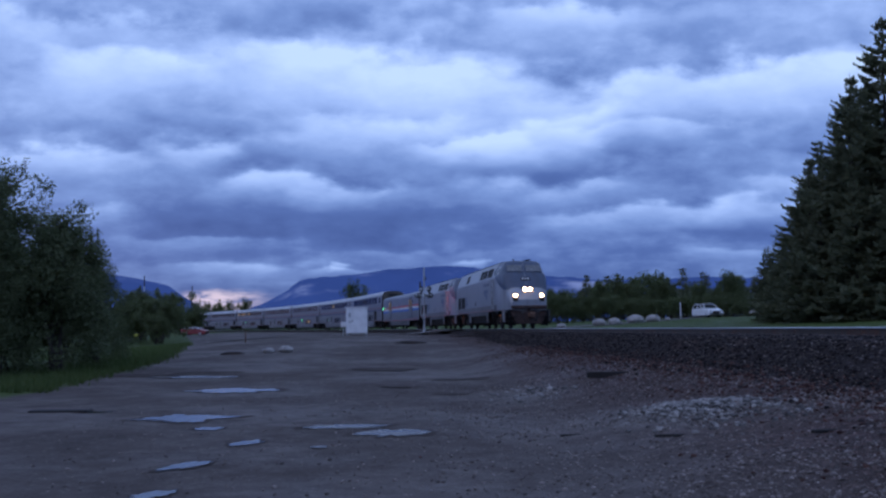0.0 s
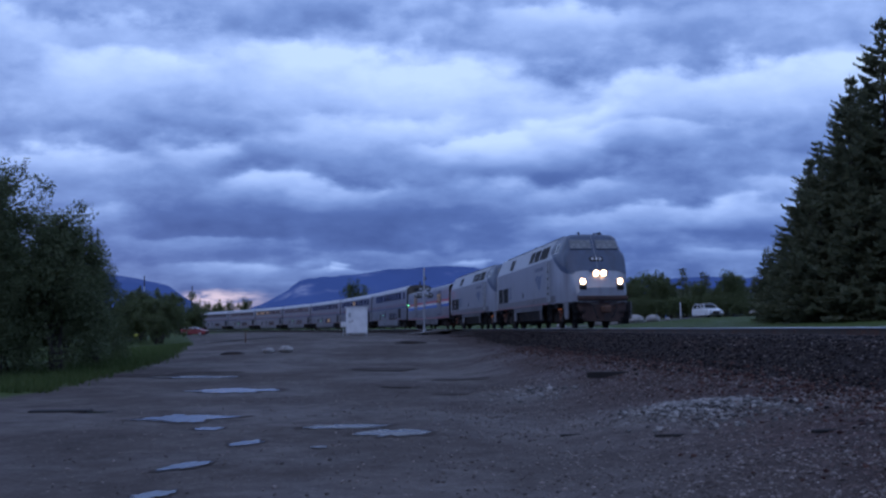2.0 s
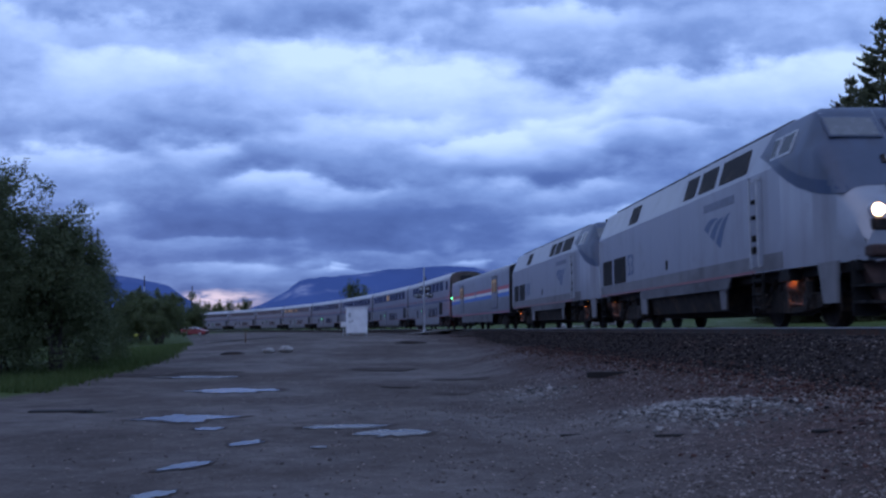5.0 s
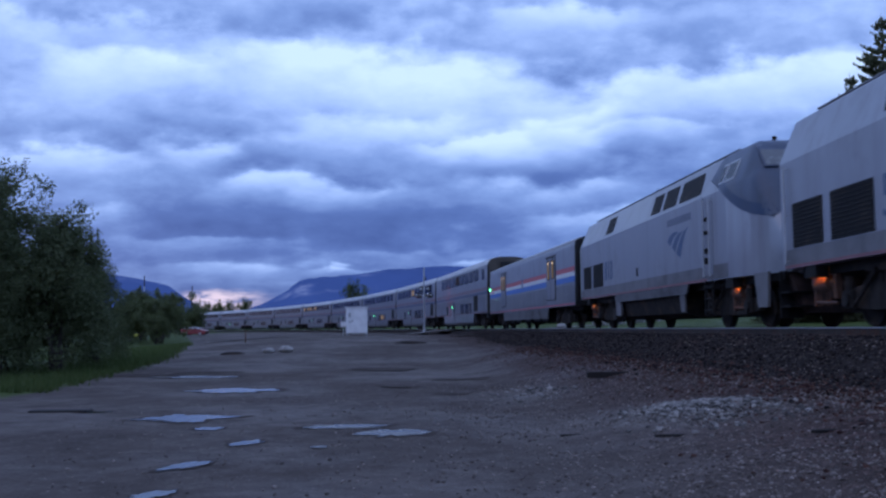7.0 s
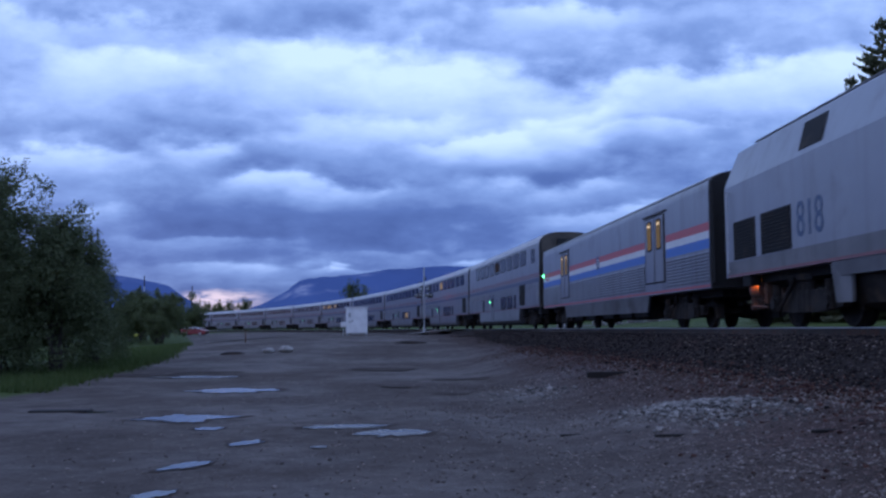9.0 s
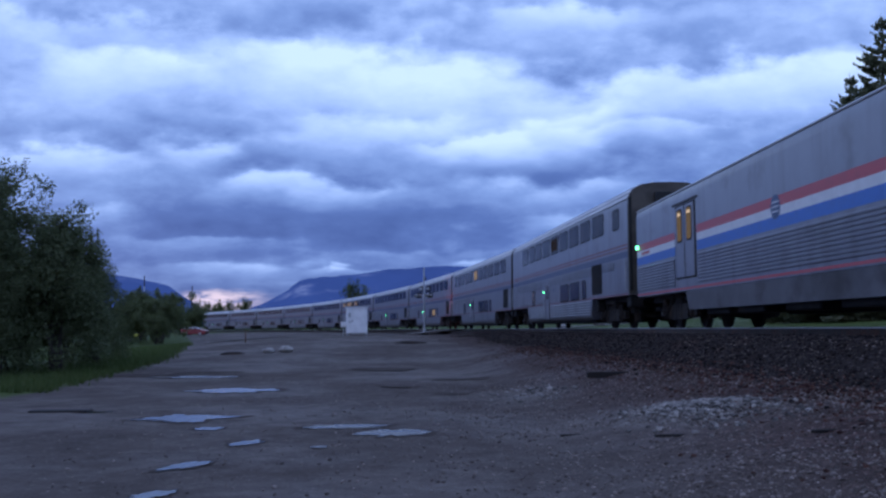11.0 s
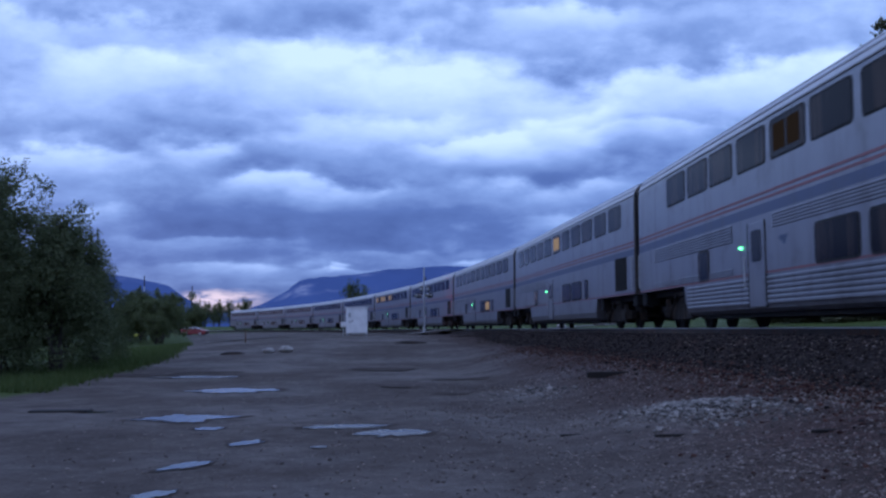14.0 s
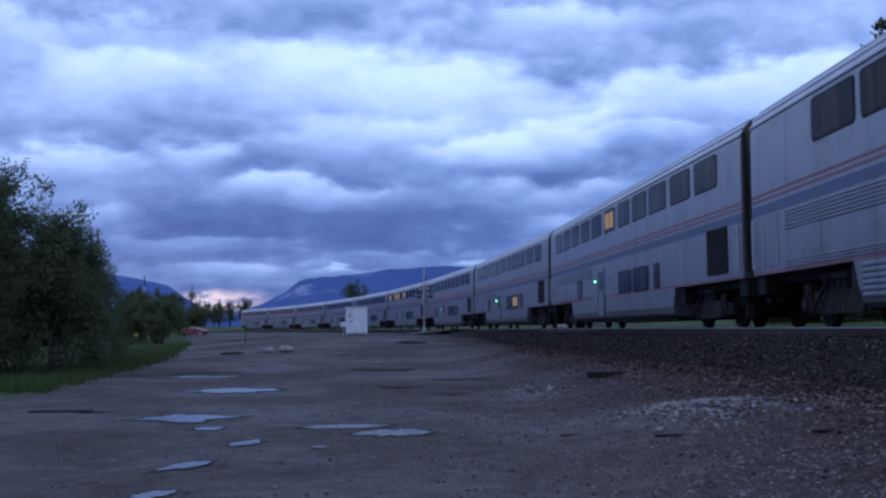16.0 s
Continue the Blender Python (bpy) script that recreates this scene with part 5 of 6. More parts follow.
def conifer(name, label, h, rad, seed, whorls=34, dens=1.0):
    """A spruce: tapered trunk, whorls of drooping boughs with sprays of needles."""
    rng = random.Random(seed)
    t = thing(name, pose(0, 0, 0), label, "tree")
    trunk, crown = B(), B()
    r0 = 0.016 * h
    for k in range(8):
        trunk.tube((0, 0, h * k / 8 - 0.2 * (k == 0)), (0, 0, h * (k + 1) / 8), r0 * (1 - k / 8) + 0.01, r0 * (1 - (k + 1) / 8) + 0.01, 8, False)
    for w in range(whorls):
        u = (w + rng.uniform(-0.3, 0.3)) / whorls
        z = h * (0.03 + 0.96 * u)
        ln = rad * (1 - u) ** 0.85 * (0.85 + 0.3 * rng.random()) + 0.22
        for i in range(rng.randint(6, 9)):
            a = rng.uniform(0, 6.28)
            l = ln * rng.uniform(0.6, 1.18)
            rise = rng.uniform(-0.32, 0.08) + 0.35 * u
            d = Vector((math.cos(a), math.sin(a), 0))
            side = Vector((-d.y, d.x, 0))
            n = max(4, int(l * 6 * dens))
            prev = Vector((0, 0, z))
            for k in range(1, n + 1):
                f = k / n
                if f < 0.5 and rng.random() < 0.8:
                    continue
                p = Vector((0, 0, z)) + d * l * f + Vector((0, 0, l * (rise * f + 0.18 * f * f)))
                wd = (0.55 * l * (1 - f) * min(1, f * 4 + 0.2) + 0.12) * 0.8
                for sg in (-1, 1):
                    for _ in range(2):
                        tip = p + side * sg * wd * rng.uniform(0.5, 1.1) + d * wd * rng.uniform(0.2, 0.8) + Vector((0, 0, rng.uniform(-0.35, 0.08) * (wd + 0.15)))
                        nn = (tip - p).cross(Vector((rng.gauss(0, 1), rng.gauss(0, 1), 0.45))).normalized() * (0.06 + 0.04 * rng.random()) * (1 + h / 25)
                        o = len(crown.v)
                        mid = (p + tip) / 2
                        crown.v += [tuple(p), tuple(mid + nn), tuple(tip), tuple(mid - nn)]
                        crown.f.append((o, o + 1, o + 2, o + 3))
                if k == n or k % 3 == 0:
                    trunk.tube(prev, p, 0.02 * (1 - f) + 0.008, 0.006 + 0.01 * (1 - f), 3, False)
                    prev = p
    part("trunk", trunk, M_BARK, t)
    part("crown", crown, M_NEEDLE, t)
    return t


def stand(ob, x, y, turn=0.0, k=1.0, dz=0.0):
    ob.scale = (k, k, k)
    ob.matrix_basis = Matrix.Translation((x, y, gz(x, y) + dz)) @ Matrix.Rotation(turn, 4, "Z") @ Matrix.Diagonal((k, k, k, 1))
    return ob


def again(ob, x, y, turn, k):
    c = copy_thing(ob, Matrix())
    return stand(c, x, y, turn, k)


# thicket west of the lot
w1 = stand(broadleaf("willow_tree", "dark leafy willow at the edge of the lot", 7.0, 2.5, 21, M_LEAF, leaf=0.075, clumps=120, per=170, low=0.03), -16.2, 33.5)
w2 = stand(broadleaf("willow_tree", "dark leafy willow at the edge of the lot", 5.6, 2.1, 22, M_LEAF, leaf=0.075, clumps=110, per=170, low=0.03), -14.4, 35.5)
for x, y, a, k, src in ((-18.5, 31.5, 1.0, 0.92, w1), (-15.4, 38.5, 2.2, 0.85, w1), (-17.4, 37.5, 4.0, 1.1, w2), (-15.4, 33.0, 5.0, 0.62, w2), (-16.6, 30.4, 2.0, 0.55, w1),
                        (-21.5, 36, 3.0, 1.0, w1), (-20.5, 42, 0.4, 1.1, w2), (-17.8, 45, 1.4, 1.0, w2), (-15.6, 43, 2.9, 0.62, w1)):
    again(src, x, y, a, k)
s1 = stand(broadleaf("shrub", "rounded green shrub in the verge", 4.4, 2.9, 31, M_LEAF2, leaf=0.11, clumps=80, per=90, low=0.02), -28, 95)
s2 = stand(broadleaf("shrub", "rounded green shrub in the verge", 3.6, 2.6, 32, M_LEAF2, leaf=0.11, clumps=70, per=90, low=0.02), -31.5, 92)
for x, y, a, k, src in ((-35, 88, 2.6, 1.1, s1), (-30.5, 102, 0.2, 1.1, s2), (-34, 108, 1.1, 1.25, s1), (-49.3, 186, 1.1, 1.4, s2),
                        (-39, 100, 5.1, 1.3, s1), (-36.5, 124, 3.6, 1.3, s1), (-44, 110, 3.1, 1.5, s2), (-44, 140, 2.0, 1.6, s2)):
    again(src, x, y, a, k)
for x, y, a, k, src in ((-27, 90, 0.3, 0.62, s1), (-29.5, 86, 1.3, 0.7, s2), (-33, 96, 2.3, 0.85, s2), (-36.5, 93, 3.3, 0.8, s1), (-48.6, 186, 4.3, 1.1, s1), (-50.2, 188, 5.3, 1.05, s2), (-51.5, 187, 0.9, 1.1, s2), (-39.5, 118, 1.9, 1.0, s2),
                        (-41.5, 104, 2.9, 1.1, s1), (-33.5, 102, 3.9, 0.9, s1), (-36.8, 108, 4.9, 1.05, s2), (-38.5, 134, 5.9, 1.0, s2)):
    again(src, x, y, a, k)
f1 = stand(broadleaf("birch_tree", "leafy tree behind the track", 9.5, 3.0, 41, M_LEAF2, leaf=0.2, clumps=70, per=60, low=0.15), -21, 222)
f1.matrix_basis = pose(-21, 222, 1.0)
for x, y, a, k, src in ((-94, 420, 0.5, 1.1, f1), (-88, 420, 2.0, 1.2, f1), (-83, 425, 2.5, 0.8, f1), (-100, 415, 1.5, 0.9, f1), (-98, 392, 3.5, 1.0, f1), (-93, 395, 4.5, 1.05, f1), (-103, 400, 5.5, 1.1, f1)):
    again(src, x, y, a, k)

# spruces beyond the track
p1 = stand(conifer("spruce_tree", "tall dark spruce beyond the track", 18.6, 4.9, 51, 44), 26.7, 58)
p2 = stand(conifer("spruce_tree", "dark spruce beyond the track", 14.0, 4.4, 52, 36), 25.1, 59.5)
for x, y, a, k, src in ((23.3, 60, 2.0, 0.60, p2), (22.3, 61, 5.1, 0.42, p2), (29.2, 60, 2.2, 1.1, p1), (27.6, 65, 0.7, 0.9, p1), (26.0, 67, 4.0, 0.9, p2), (24.6, 65, 1.1, 0.66, p2), (24.2, 57, 3.9, 0.6, p2),
                        (31.5, 62, 3.1, 1.1, p1), (25.4, 55, 5.1, 0.56, p2), (26.6, 53.5, 0.4, 0.50, p2), (23.8, 69, 2.4, 0.45, p2), (30.5, 70, 1.4, 0.9, p1), (27.5, 73, 1.4, 0.8, p2), (22.6, 65, 3.4, 0.36, p2), (25.2, 76, 1.3, 0.42, p2), (23.6, 62.5, 0.3, 0.75, p2)):
    again(src, x, y, a, k)

# far wood beyond the field
d1 = stand(broadleaf("birch_tree", "green birch at the far edge of the field", 8.0, 2.6, 61, M_LEAF2, leaf=0.16, clumps=60, per=60, low=0.08), 33, 165)
c1 = stand(conifer("spruce_tree", "small spruce at the far edge of the field", 8.5, 2.2, 62, 22, 0.55), 30, 170)
rng = random.Random(8)
for i in range(76):
    u = i / 75
    y = 150 + rng.uniform(0, 45)
    x = (0.095 + 0.31 * u) * y
    k = rng.uniform(0.65, 1.0) * (0.75 if u < 0.16 else 1.0)
    again(d1 if rng.random() < 0.68 else c1, x, y, rng.uniform(0, 6.28), k)

for i in range(34):
    y = rng.uniform(138, 150)
    again(s1 if i % 2 else s2, (0.09 + 0.27 * i / 33) * y, y, rng.uniform(0, 6.28), rng.uniform(0.55, 0.95))

# ---- crossing, box, cars, boulders ----


def crossing_signal():
    m = Matrix.Translation((-2.02, 85, gz(-2.02, 85))) @ Matrix.Rotation(-0.75, 4, "Z")
    t = thing("crossing_signal", m, "galvanised level crossing signal mast with flashing lamps", "signal")
    z0 = -0.1 - gz(-2.02, 85)
    part("base", B().box((0, 0, 0.1), (0.5, 0.5, 0.24), bev=0.03).tube((0, 0, 0.2), (0, 0, 0.75), 0.14, 0.1, 12), M_GALV, t)
    part("mast", B().tube((0, 0, 0.1), (0, 0, 5.35 + z0), 0.065, 0.06, 12).tube((0, 0, 5.35 + z0), (0, 0, 5.5 + z0), 0.08, 0.03, 12), M_GALV, t)
    part("lamp_arm", B().tube((-0.75, 0, 3.40), (0.75, 0, 3.40), 0.035, n=8).box((0, 0, 3.40), (0.22, 0.16, 0.3), bev=0.03), M_GALV, t)
    for s in (-1, 1):
        for f in (1, -1):
            x = s * 0.68
            bk = part("backplate", B().tube((x, f * 0.16, 3.40), (x, f * 0.18, 3.40), 0.24, 0.24, 20), M_DARK, t)
            part("lamp_body", B().tube((x, f * 0.02, 3.40), (x, f * 0.16, 3.40), 0.1, 0.14, 14), M_GALV, bk)
            if f < 0:
                part("hood", B().tube((x, f * 0.18, 3.42), (x, f * 0.42, 3.38), 0.15, 0.15, 14, False), M_GALV, bk)
            lit = (s < 0 and f < 0) or (s > 0 and f > 0)
            part("lens", B().tube((x, f * 0.19, 3.40), (x, f * 0.2, 3.40), 0.11, 0.11, 14), M_REDLAMP if lit and f > 0 else M_RUBBER, bk, "lit red lamp lens" if lit and f > 0 else "")
    up = part("upper_arm", B().tube((-0.5, 0, 3.98), (0.5, 0, 3.98), 0.03, n=8), M_GALV, t)
    for s in (-1, 1):
        part("backplate", B().tube((s * 0.45, 0.10, 3.98), (s * 0.45, 0.12, 3.98), 0.24, 0.24, 20), M_DARK, up)
        part("lamp_body", B().tube((s * 0.45, -0.06, 3.98), (s * 0.45, 0.10, 3.98), 0.08, 0.13, 14), M_GALV, up)
    part("bell", B().tube((0, 0.08, 4.9), (0, 0.2, 4.9), 0.15, 0.12, 14), M_DARK, t)


crossing_signal()


def relay_cabinet():
    x, y = -6.93, 74.0
    m = Matrix.Translation((x, y, gz(x, y))) @ Matrix.Rotation(radians(9), 4, "Z")
    t = thing("relay_cabinet", m, "white metal signal relay cabinet on short legs", "cabinet")
    part("body", B().box((0, 0, 1.13), (1.58, 1.3, 1.92), bev=0.02), M_WHITE, t)
    part("roof", B().box((0, 0, 2.12), (1.70, 1.42, 0.08), bev=0.02), M_WHITE, t)
    for i in range(8):
        part("rib", B().box((-0.66 + i * 0.19, -0.655, 1.1), (0.02, 0.012, 1.75)), M_WHITE, t)
    d = part("door", B().box((0.12, -0.66, 1.1), (1.05, 0.025, 1.7), bev=0.008), M_WHITE, t)
    part("handle", B().box((-0.33, -0.69, 1.1), (0.03, 0.04, 0.2), bev=0.01), M_DARK, d)
    part("vent", B().box((-0.56, -0.67, 1.55), (0.2, 0.03, 0.36), bev=0.01), M_GALV, t)
    part("notice", B().box((-0.52, -0.672, 1.05), (0.2, 0.01, 0.12)), M_GALV, t)
    for sx in (-0.7, 0.7):
        for sy in (-0.55, 0.55):
            part("leg", B().box((sx, sy, 0.09), (0.09, 0.09, 0.24)), M_GALV, t)
    m2 = Matrix.Translation((-8.15, 76, gz(-8.15, 76)))
    k = thing("meter_box", m2, "small pale meter box on a post", "box")
    part("post", B().box((0, 0, 0.4), (0.08, 0.08, 0.9)), M_GALV, k)
    part("box", B().box((0, 0, 0.85), (0.42, 0.25, 0.4), bev=0.02), M_WHITE, k)


relay_cabinet()


def approach_road():
    """A worn asphalt road from the lot over the crossing."""
    pts = [Vector(p) for p in ((-19, 76.5), (-10, 78.5), (-2, 83), (3, 88.5), (12, 100), (26, 116), (48, 134))]
    b = B()
    rings = []
    for i in range(len(pts) - 1):
        d = (pts[i + 1] - pts[i]).normalized()
        nrm = Vector((-d.y, d.x))
        for k in range(8):
            p = pts[i].lerp(pts[i + 1], k / 8)
            rings.append([(p.x + nrm.x * w, p.y + nrm.y * w) for w in (-2.6, -1.3, 0, 1.3, 2.6)])
    vs = []
    for r in rings:
        for x, y in r:
            dd = abs(float(beside(np.array([x]), np.array([y]))[0]))
            vs.append((x, y, max(gz(x, y) + 0.06, -0.05 - max(dd - 1.9, 0) * 0.09)))
    n = len(rings)
    b.add(vs, [(i * 5 + k, i * 5 + k + 1, (i + 1) * 5 + k + 1, (i + 1) * 5 + k) for i in range(n - 1) for k in range(4)])
    tagged(part("road", b, M_ROAD, smooth=60), "worn grey asphalt road over the level crossing", "road", kind="structure")


approach_road()


def car(name, label, x, y, turn, length, h, mat, suv=True, top_mat=None):
    top_mat = top_mat or mat
    t = thing(name, Matrix.Translation((x, y, gz(x, y))) @ Matrix.Rotation(turn, 4, "Z"), label, "car")
    L, Wd = length / 2, 0.93
    prof = [(-L, 0.35), (-L, 0.95), (-L + 0.06, 1.08), (L - 1.25, 1.10), (L - 0.25, 0.92), (L, 0.72), (L, 0.35), (L - 0.2, 0.26), (-L + 0.2, 0.26)]
    b = B()
    b.loft([[(px, y0, pz) if abs(y0) < Wd else (px * 0.97, y0, 0.35 + (pz - 0.35) * 0.9) for px, pz in prof] for y0 in (-Wd - 0.03, -Wd + 0.06, Wd - 0.06, Wd + 0.03)])
    body = part("body", b, mat, t, smooth=30)
    rear = -L + (0.12 if suv else 0.5)
    low = [(rear, 1.08), (L - 1.2, 1.08)]
    top = [(rear + 0.28, h), (L - 2.05, h)]
    cab = B()
    cab.loft([[(low[0][0], -0.86, 1.08), (low[1][0], -0.86, 1.08), (low[1][0], 0.86, 1.08), (low[0][0], 0.86, 1.08)],
              [(top[0][0], -0.68, h - 0.06), (top[1][0], -0.68, h - 0.06), (top[1][0], 0.68, h - 0.06), (top[0][0], 0.68, h - 0.06)]])
    part("glasshouse", cab, M_GLASS, t)
    part("roof", B().box(((top[0][0] + top[1][0]) / 2, 0, h - 0.03), (top[1][0] - top[0][0] + 0.1, 1.42, 0.07), bev=0.03), top_mat, t)
    pl = B()
    for s in (-1, 1):
        for u in (0.0, 0.34, 0.66, 1.0):
            pl.tube((low[0][0] + (low[1][0] - low[0][0]) * u, s * 0.87, 1.08), (top[0][0] + (top[1][0] - top[0][0]) * u, s * 0.69, h - 0.05), 0.045, n=5)
    part("pillar", pl, top_mat, t)
    for s in (-1, 1):
        part("headlight", B().box((L - 0.08, s * 0.68, 0.82), (0.2, 0.36, 0.16), bev=0.04), M_GALV, body)
        part("tail_light", B().box((-L + 0.02, s * 0.78, 0.95), (0.1, 0.2, 0.3), bev=0.03), M_STRIPERED, body)
        part("mirror", B().box((L - 1.55, s * 1.02, 1.12), (0.14, 0.2, 0.14), bev=0.04), mat, body)
        for ax in (-L + 0.85, L - 0.9):
            w = part("wheel", B().tube((ax, s * 0.72, 0.35), (ax, s * 0.95, 0.35), 0.35, 0.34, 20), M_RUBBER, t)
            part("rim", B().tube((ax, s * 0.945, 0.35), (ax, s * 0.965, 0.35), 0.22, 0.2, 14), M_GALV, w)
    part("grille", B().box((L + 0.0, 0, 0.66), (0.05, 0.9, 0.3), bev=0.02), M_DARK, body)
    part("bumper", B().box((L - 0.02, 0, 0.42), (0.14, 1.7, 0.16), bev=0.04), M_RUBBER, body)


car("suv", "white parked sport utility vehicle on the grass", 32.2, 120, radians(-78), 4.6, 1.72, M_WHITECAR)
car("red_car", "red and white small car parked by the shrubs", -43.7, 168, radians(-8), 4.3, 1.5, M_REDCAR, False, M_WHITECAR)


def boulder(x, y, r, seed):
    b = B()
    b.blob((0, 0, r * 0.45), (r * 1.25, r, r * 0.75), seed, 12, 8, 0.10)
    t = part("boulder", b, M_BOULDER, m=Matrix.Translation((x, y, gz(x, y))), smooth=40)
    tagged(t, "pale rounded granite boulder on the grass", "boulder", "boulders along the field")


for i, (px, w) in enumerate(((992, 0.5), (1059, 0.75), (1086, 0.7), (1122, 0.95), (1154, 0.8), (1336, 0.8), (1180, 0.35))):
    y = 100 + i * 2.2
    boulder((px - 784) / 1711 * y - 0.004 * y, y, w * 0.82, 70 + i)


def pole(x, y, h, label, arm=True):
    t = thing("utility_pole", Matrix.Translation((x, y, gz(x, y))), label, "pole")
    part("shaft", B().tube((0, 0, -0.2), (0, 0, h), 0.17, 0.12, 10), M_BARK, t)
    if arm:
        part("crossarm", B().box((0, 0, h - 0.6), (2.2, 0.12, 0.14)), M_BARK, t)
    part("pole_band", B().tube((0, 0, h * 0.72), (0, 0, h * 0.82), 0.16, 0.16, 10), M_GALV, t)


pole(-3.95, 142, 8.3 - 0.9, "thin pale pole beyond the track", False)
pole(-69, 220, 13.5, "weathered wooden utility pole", False)
pole(-66, 250, 12.0, "weathered wooden utility pole", False)
b = B().tube((0, 0, -0.1), (0, 0, 2.0), 0.05, n=8)
tagged(part("marker_post", b, M_WHITE, m=Matrix.Translation((28.4, 118, gz(28.4, 118)))), "thin pale marker post in the grass", "post")
b = B()
b.loft([[(x, w * math.cos(a), 0.30 + 0.22 * math.sin(a) + 0.12 * abs(x)) for a in [i * math.pi / 4 for i in range(8)]] for x, w in ((-1.5, 0.03), (-1.1, 0.25), (0, 0.42), (1.1, 0.25), (1.5, 0.03))])
tagged(part("kayak", b, M_YELLOW, m=Matrix.Translation((-39.6, 120, gz(-39.6, 120) + 0.05)) @ Matrix.Rotation(0.3, 4, "Z"), smooth=60), "yellow plastic boat in the grass by the shrubs", "boat")

# ---- the lot: puddles, timber, stones ----


def puddle(x, y, rx, ry, seed, turn=0.0, muddy=False):
    """A sheet of standing water with a ragged shore."""
    n = 72
    vs = []
    for i in range(n):
        a = 2 * math.pi * i / n
        k = 1 + 0.38 * noise.noise((math.cos(a) * 1.3 + seed * 7.1, math.sin(a) * 1.3, seed)) + 0.36 * noise.noise((math.cos(a) * 4 + seed, math.sin(a) * 4, seed + 3.0)) + 0.25 * noise.noise((math.cos(a) * 11 + seed, math.sin(a) * 11, seed + 5.0))
        px, py = math.cos(a) * rx * k, math.sin(a) * ry * k
        vs.append((px * math.cos(turn) - py * math.sin(turn), px * math.sin(turn) + py * math.cos(turn), 0))
    faces = [(i, (i + 1) % n, n) for i in range(n)]
    rim = B().add([(px * 1.22 + 0.05 * noise.noise((px * 3, py * 3, seed)), py * 1.25, 0) for px, py, _ in vs] + [(0, 0, 0)], faces)
    tagged(part("wet_mud", rim, M_MUD, m=Matrix.Translation((x, y, PUDDLE_Z - 0.004))), "dark wet mud round a puddle", "mud", kind="structure")
    b = B().add(vs + [(0, 0, 0)], faces)
    tagged(part("puddle", b, M_MURKY if muddy else M_PUDDLE, m=Matrix.Translation((x, y, PUDDLE_Z))), "shallow rain puddle reflecting the sky", "puddle", kind="structure")


def mud(x, y, rx, ry, seed):
    """A smear of wet mud on the lot."""
    n = 60
    vs = []
    for i in range(n):
        a = 2 * math.pi * i / n
        k = 1 + 0.5 * noise.noise((math.cos(a) * 1.6 + seed, math.sin(a) * 1.6, seed)) + 0.4 * noise.noise((math.cos(a) * 6, math.sin(a) * 6, seed + 2.0))
        px, py = x + math.cos(a) * rx * k, y + math.sin(a) * ry * k
        vs.append((px, py, gz(px, py) + 0.022))
    b = B().add(vs + [(x, y, gz(x, y) + 0.024)], [(i, (i + 1) % n, n) for i in range(n)])
    tagged(part("mud_patch", b, M_MUD), "dark smear of wet mud on the gravel", "mud", kind="structure")


for i, q in enumerate(((-11.2, 33, 1.9, 1.0), (-8.6, 34.5, 1.3, 0.7), (0.0, 22.7, 0.45, 0.35), (-2.3, 36, 1.2, 1.1), (0.4, 29, 0.8, 0.5), (-1.2, 25.5, 0.6, 0.25))):
    mud(*q, i + 31)
PUDDLE_Z = -1.487
for i, (x, y, rx, ry, a) in enumerate(((-5.32, 24.5, 0.95, 0.85, 0.0), (-4.55, 16.9, 0.75, 0.62, 0.0), (-3.68, 15.06, 0.22, 0.22, 0), (-2.72, 13.1, 0.17, 0.32, -0.3), (-2.95, 11.0, 0.15, 0.38, -0.5), (-2.72, 9.05, 0.13, 0.25, -0.4),
                                        (-1.6, 15.25, 0.62, 0.3, 0.1), (-0.75, 14.3, 0.5, 0.45, 0.0), (-1.66, 12.62, 0.1, 0.1, 0), (-8.1, 31.6, 1.2, 0.5, 0), (-6.6, 18.2, 0.3, 0.2, 0))):
    puddle(x, y, rx, ry, i + 1, a, i in (6, 7, 8, 9))


def timber(x, y, l, w, h, turn, label):
    b = B().box((0, 0, 0), (l, w, h), bev=0.015)
    tagged(part("timber_baulk", b, M_TIE, m=Matrix.Translation((x, y, gz(x, y) + h / 2 - 0.02)) @ Matrix.Rotation(turn, 4, "Z")), label, "timber")


timber(3.5, 21.3, 0.92, 0.16, 0.13, 0.06, "old dark railway sleeper lying on the gravel")
timber(3.93, 9.98, 0.5, 0.05, 0.035, 0.18, "short broken stick of dark timber")
timber(2.86, 11.8, 0.78, 0.04, 0.032, 0.12, "long thin stick of dark timber")
timber(1.75, 13.6, 0.38, 0.06, 0.04, 0.1, "short broken stick of dark timber")
timber(-7.3, 18.4, 1.1, 0.35, 0.06, 0.05, "flat dark scrap of board in the mud")


def stones(name, label, n, seed, mat, where, lo, hi, sink=0.3, z_of=None):
    """Loose stones scattered over a stretch of ground."""
    rng = random.Random(seed)
    pts = []
    while len(pts) < n:
        p = where(rng)
        if p:
            pts.append(p)
    xs, ys = np.array([p[0] for p in pts]), np.array([p[1] for p in pts])
    zs = ground_z(xs, ys) if z_of is None else z_of(xs, ys)
    b = B()
    for x, y, z in zip(xs, ys, zs):
        r = lo + (hi - lo) * rng.random() ** 2.5
        b.blob((x, y, z + r * (0.5 - sink)), (r * rng.uniform(0.8, 1.4), r * rng.uniform(0.8, 1.2), r * rng.uniform(0.5, 0.9)), rng.random(), 5, 3, 0.3, Matrix.Rotation(rng.uniform(0, 6.28), 3, "Z"))
    tagged(part(name, b, mat), label, "stones", kind="stuff")


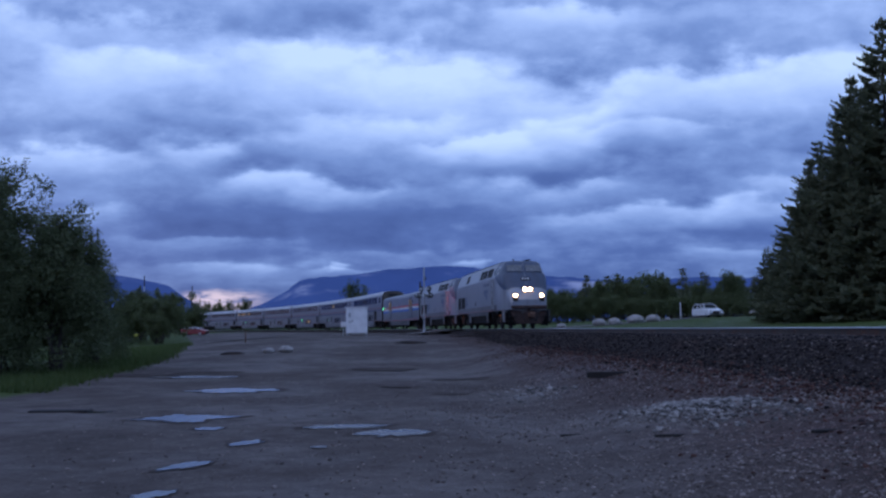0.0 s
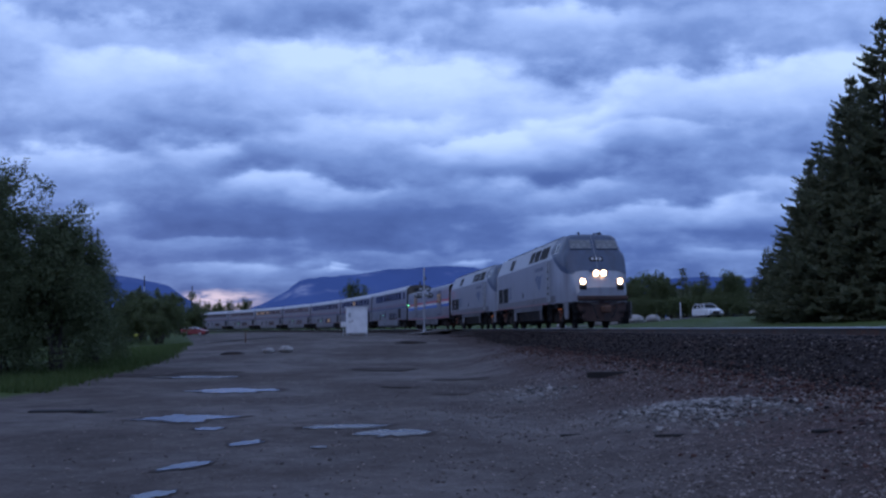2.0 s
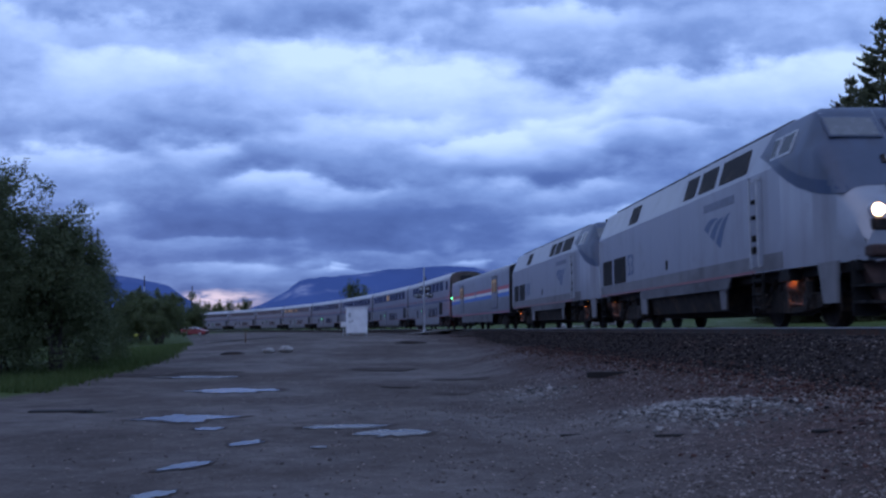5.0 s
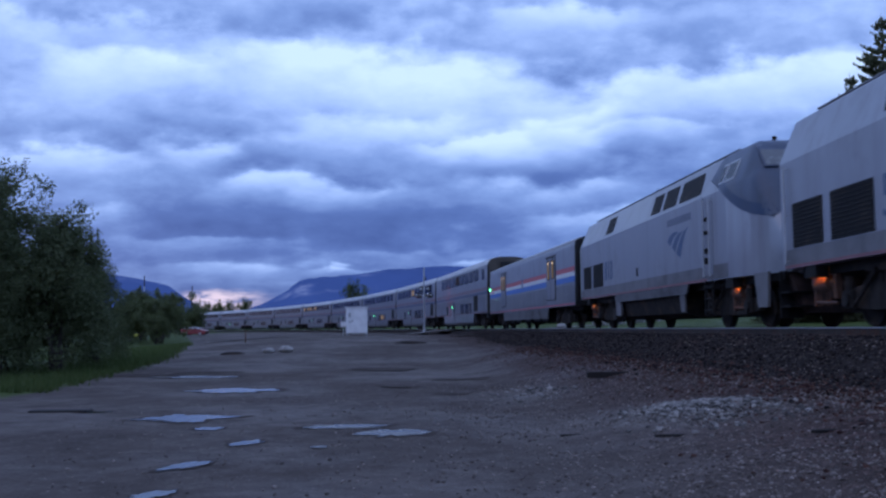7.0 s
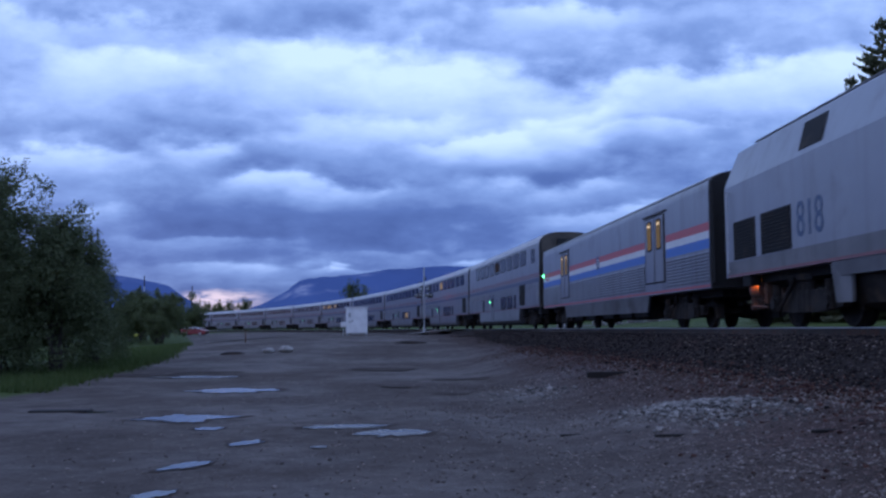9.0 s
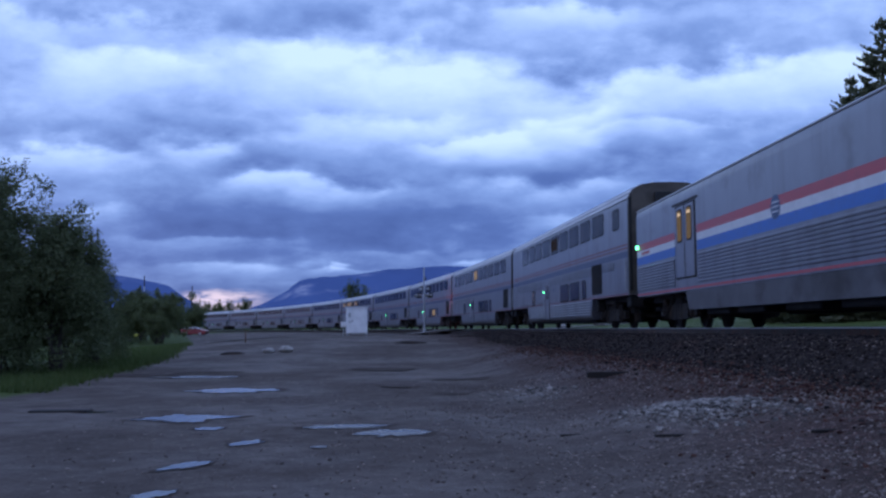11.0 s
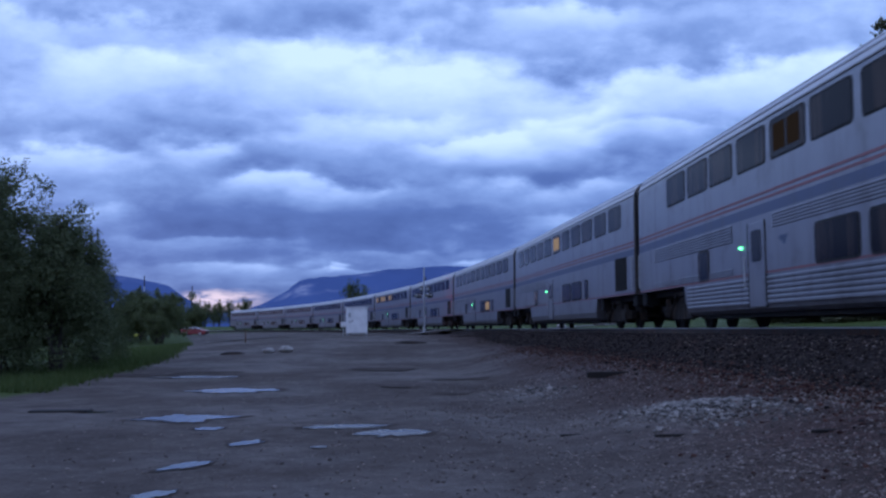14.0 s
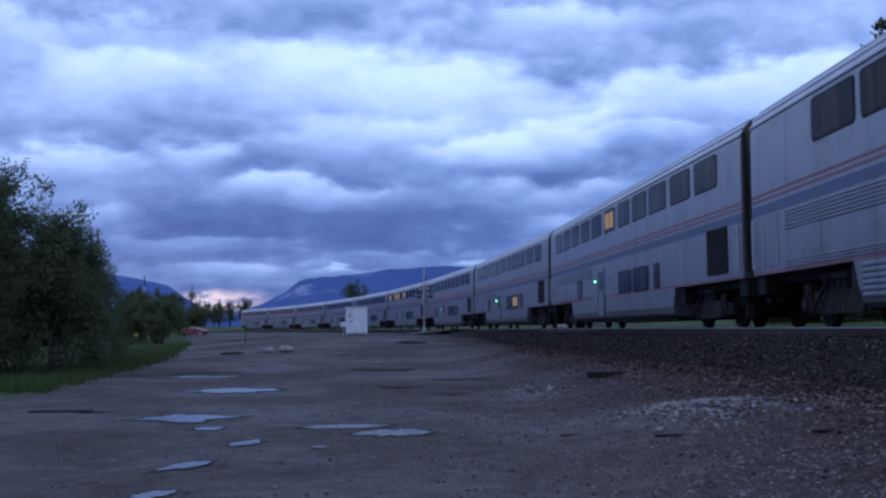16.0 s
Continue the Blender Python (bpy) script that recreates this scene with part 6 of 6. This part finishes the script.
def on_bank(rng):
    s, la = 8 + 62 * rng.random() ** 1.5, rng.uniform(0.95, 2.9) + (abs(rng.gauss(0, 0.9)) if rng.random() < 0.22 else 0.0)
    p = track(s, la)
    return (p.x, p.y)


def bank_z(xs, ys):
    d = beside(xs, ys)
    return np.maximum(np.interp(d, [0, 1.55, 2.0, 2.95, 3.3], [-0.19, -0.19, -0.24, -0.87, -1.6]), ground_z(xs, ys))


stones("ballast_stones", "dark crushed ballast stones", 14000, 1, M_BALLAST, on_bank, 0.02, 0.055, 0.2, bank_z)


def on_red(rng):
    s, la = 6 + 40 * rng.random() ** 1.3, 2.7 + abs(rng.gauss(0, 1.15))
    p = track(s, la)
    return (p.x, p.y)


stones("reddish_stones", "reddish loose stones below the track bank", 9000, 2, M_REDSTONE, on_red, 0.010, 0.036, 0.3, bank_z)


def on_pile(rng):
    a = rng.gauss(0, 0.45)
    return (3.30 + a * 0.55 + rng.gauss(0, 0.27), 13.2 - a * 1.2 + rng.gauss(0, 0.50))


stones("pale_stones", "heap of pale broken limestone", 1700, 3, M_PALESTONE, on_pile, 0.010, 0.052, 0.2)
stones("pale_stones", "scatter of pale stones on the gravel", 160, 4, M_PALESTONE, lambda r: (1.85 + r.gauss(0, 0.45), 21.2 + r.gauss(0, 1.2)), 0.015, 0.075, 0.25)
boulder(-8.9, 48.5, 0.22, 91)
boulder(-9.3, 49.5, 0.13, 92)
boulder(-8.1, 48.8, 0.28, 93)
b = B().blob((0, 0, 0), (0.62, 0.45, 0.13), 5, 14, 6, 0.2)
tagged(part("earth_heap", b, M_BALLASTBED, m=Matrix.Translation((-10.6, 48.0, gz(-10.6, 48.0))), smooth=60), "low heap of dark wet earth on the lot", "earth heap")
b = B().blob((0, 0, 0), (0.9, 0.8, 0.10), 6, 14, 6, 0.2)
tagged(part("earth_heap", b, M_BALLASTBED, m=Matrix.Translation((-2.15, 57, gz(-2.15, 57))), smooth=60), "low heap of dark wet earth on the lot", "earth heap")
b = B().tube((0, 0, -0.1), (0, 0, 0.8), 0.035, n=8)
tagged(part("survey_stake", b, M_RUST, m=Matrix.Translation((-12.9, 62, gz(-12.9, 62)))), "thin rust-brown stake in the gravel", "stake")
stones("pebbles", "grey pebbles strewn over the lot", 4500, 5, M_GREYSTONE, lambda r: (r.uniform(-6, 5), 7 + 25 * r.random() ** 1.5), 0.006, 0.022, 0.3)


def on_gravel(rng):
    y = 6.5 + 19 * rng.random() ** 1.4
    x = rng.uniform(-0.12, 0.45) * y
    d = 9.0 - x - 0.0009 * y * y
    keep = min(max((9.3 - d) / 4.0, 0.03), 1.0) * (0.35 + 1.3 * max(noise.noise((x * 0.9, y * 0.6, 4.0)) + 0.25, 0.0))
    return (x, y) if rng.random() < keep else None


stones("gravel", "fine mixed gravel strewn beside the track", 17000, 6, M_GREYSTONE, on_gravel, 0.007, 0.026, 0.3, bank_z)


def grass_tufts():
    rng = random.Random(12)
    b = B()
    n = 0
    while n < 9000:
        y = rng.uniform(24, 75)
        edge = float(np.interp(y, [0, 25, 34, 47, 94, 170], [-6, -10.2, -11.7, -13.4, -24.6, -46]))
        x = edge - abs(rng.gauss(0, 2.2)) + rng.gauss(0, 0.25)
        n += 1
        z = gz_fast(x, y)
        h = rng.uniform(0.08, 0.3)
        for _ in range(2):
            a = rng.uniform(0, 6.28)
            d = Vector((math.cos(a), math.sin(a), 0)) * 0.025
            l = Vector((rng.gauss(0, 0.07), rng.gauss(0, 0.07), h))
            p = Vector((x, y, z - 0.02))
            o = len(b.v)
            b.v += [tuple(p - d), tuple(p + d), tuple(p + l)]
            b.f.append((o, o + 1, o + 2))
    tagged(part("grass", b, M_GRASS), "rough green grass along the shrubs", "grass", kind="stuff")


_gx, _gy = np.linspace(-40, 12, 105), np.linspace(0, 130, 131)
_gzz = ground_z(*np.meshgrid(_gx, _gy))


def gz_fast(x, y):
    i, j = min(max((y - 0) / 1.0, 0), 129.9), min(max((x + 40) / 0.5, 0), 103.9)
    a, c = int(i), int(j)
    u, v = i - a, j - c
    return float((_gzz[a, c] * (1 - v) + _gzz[a, c + 1] * v) * (1 - u) + (_gzz[a + 1, c] * (1 - v) + _gzz[a + 1, c + 1] * v) * u)


grass_tufts()

motions()
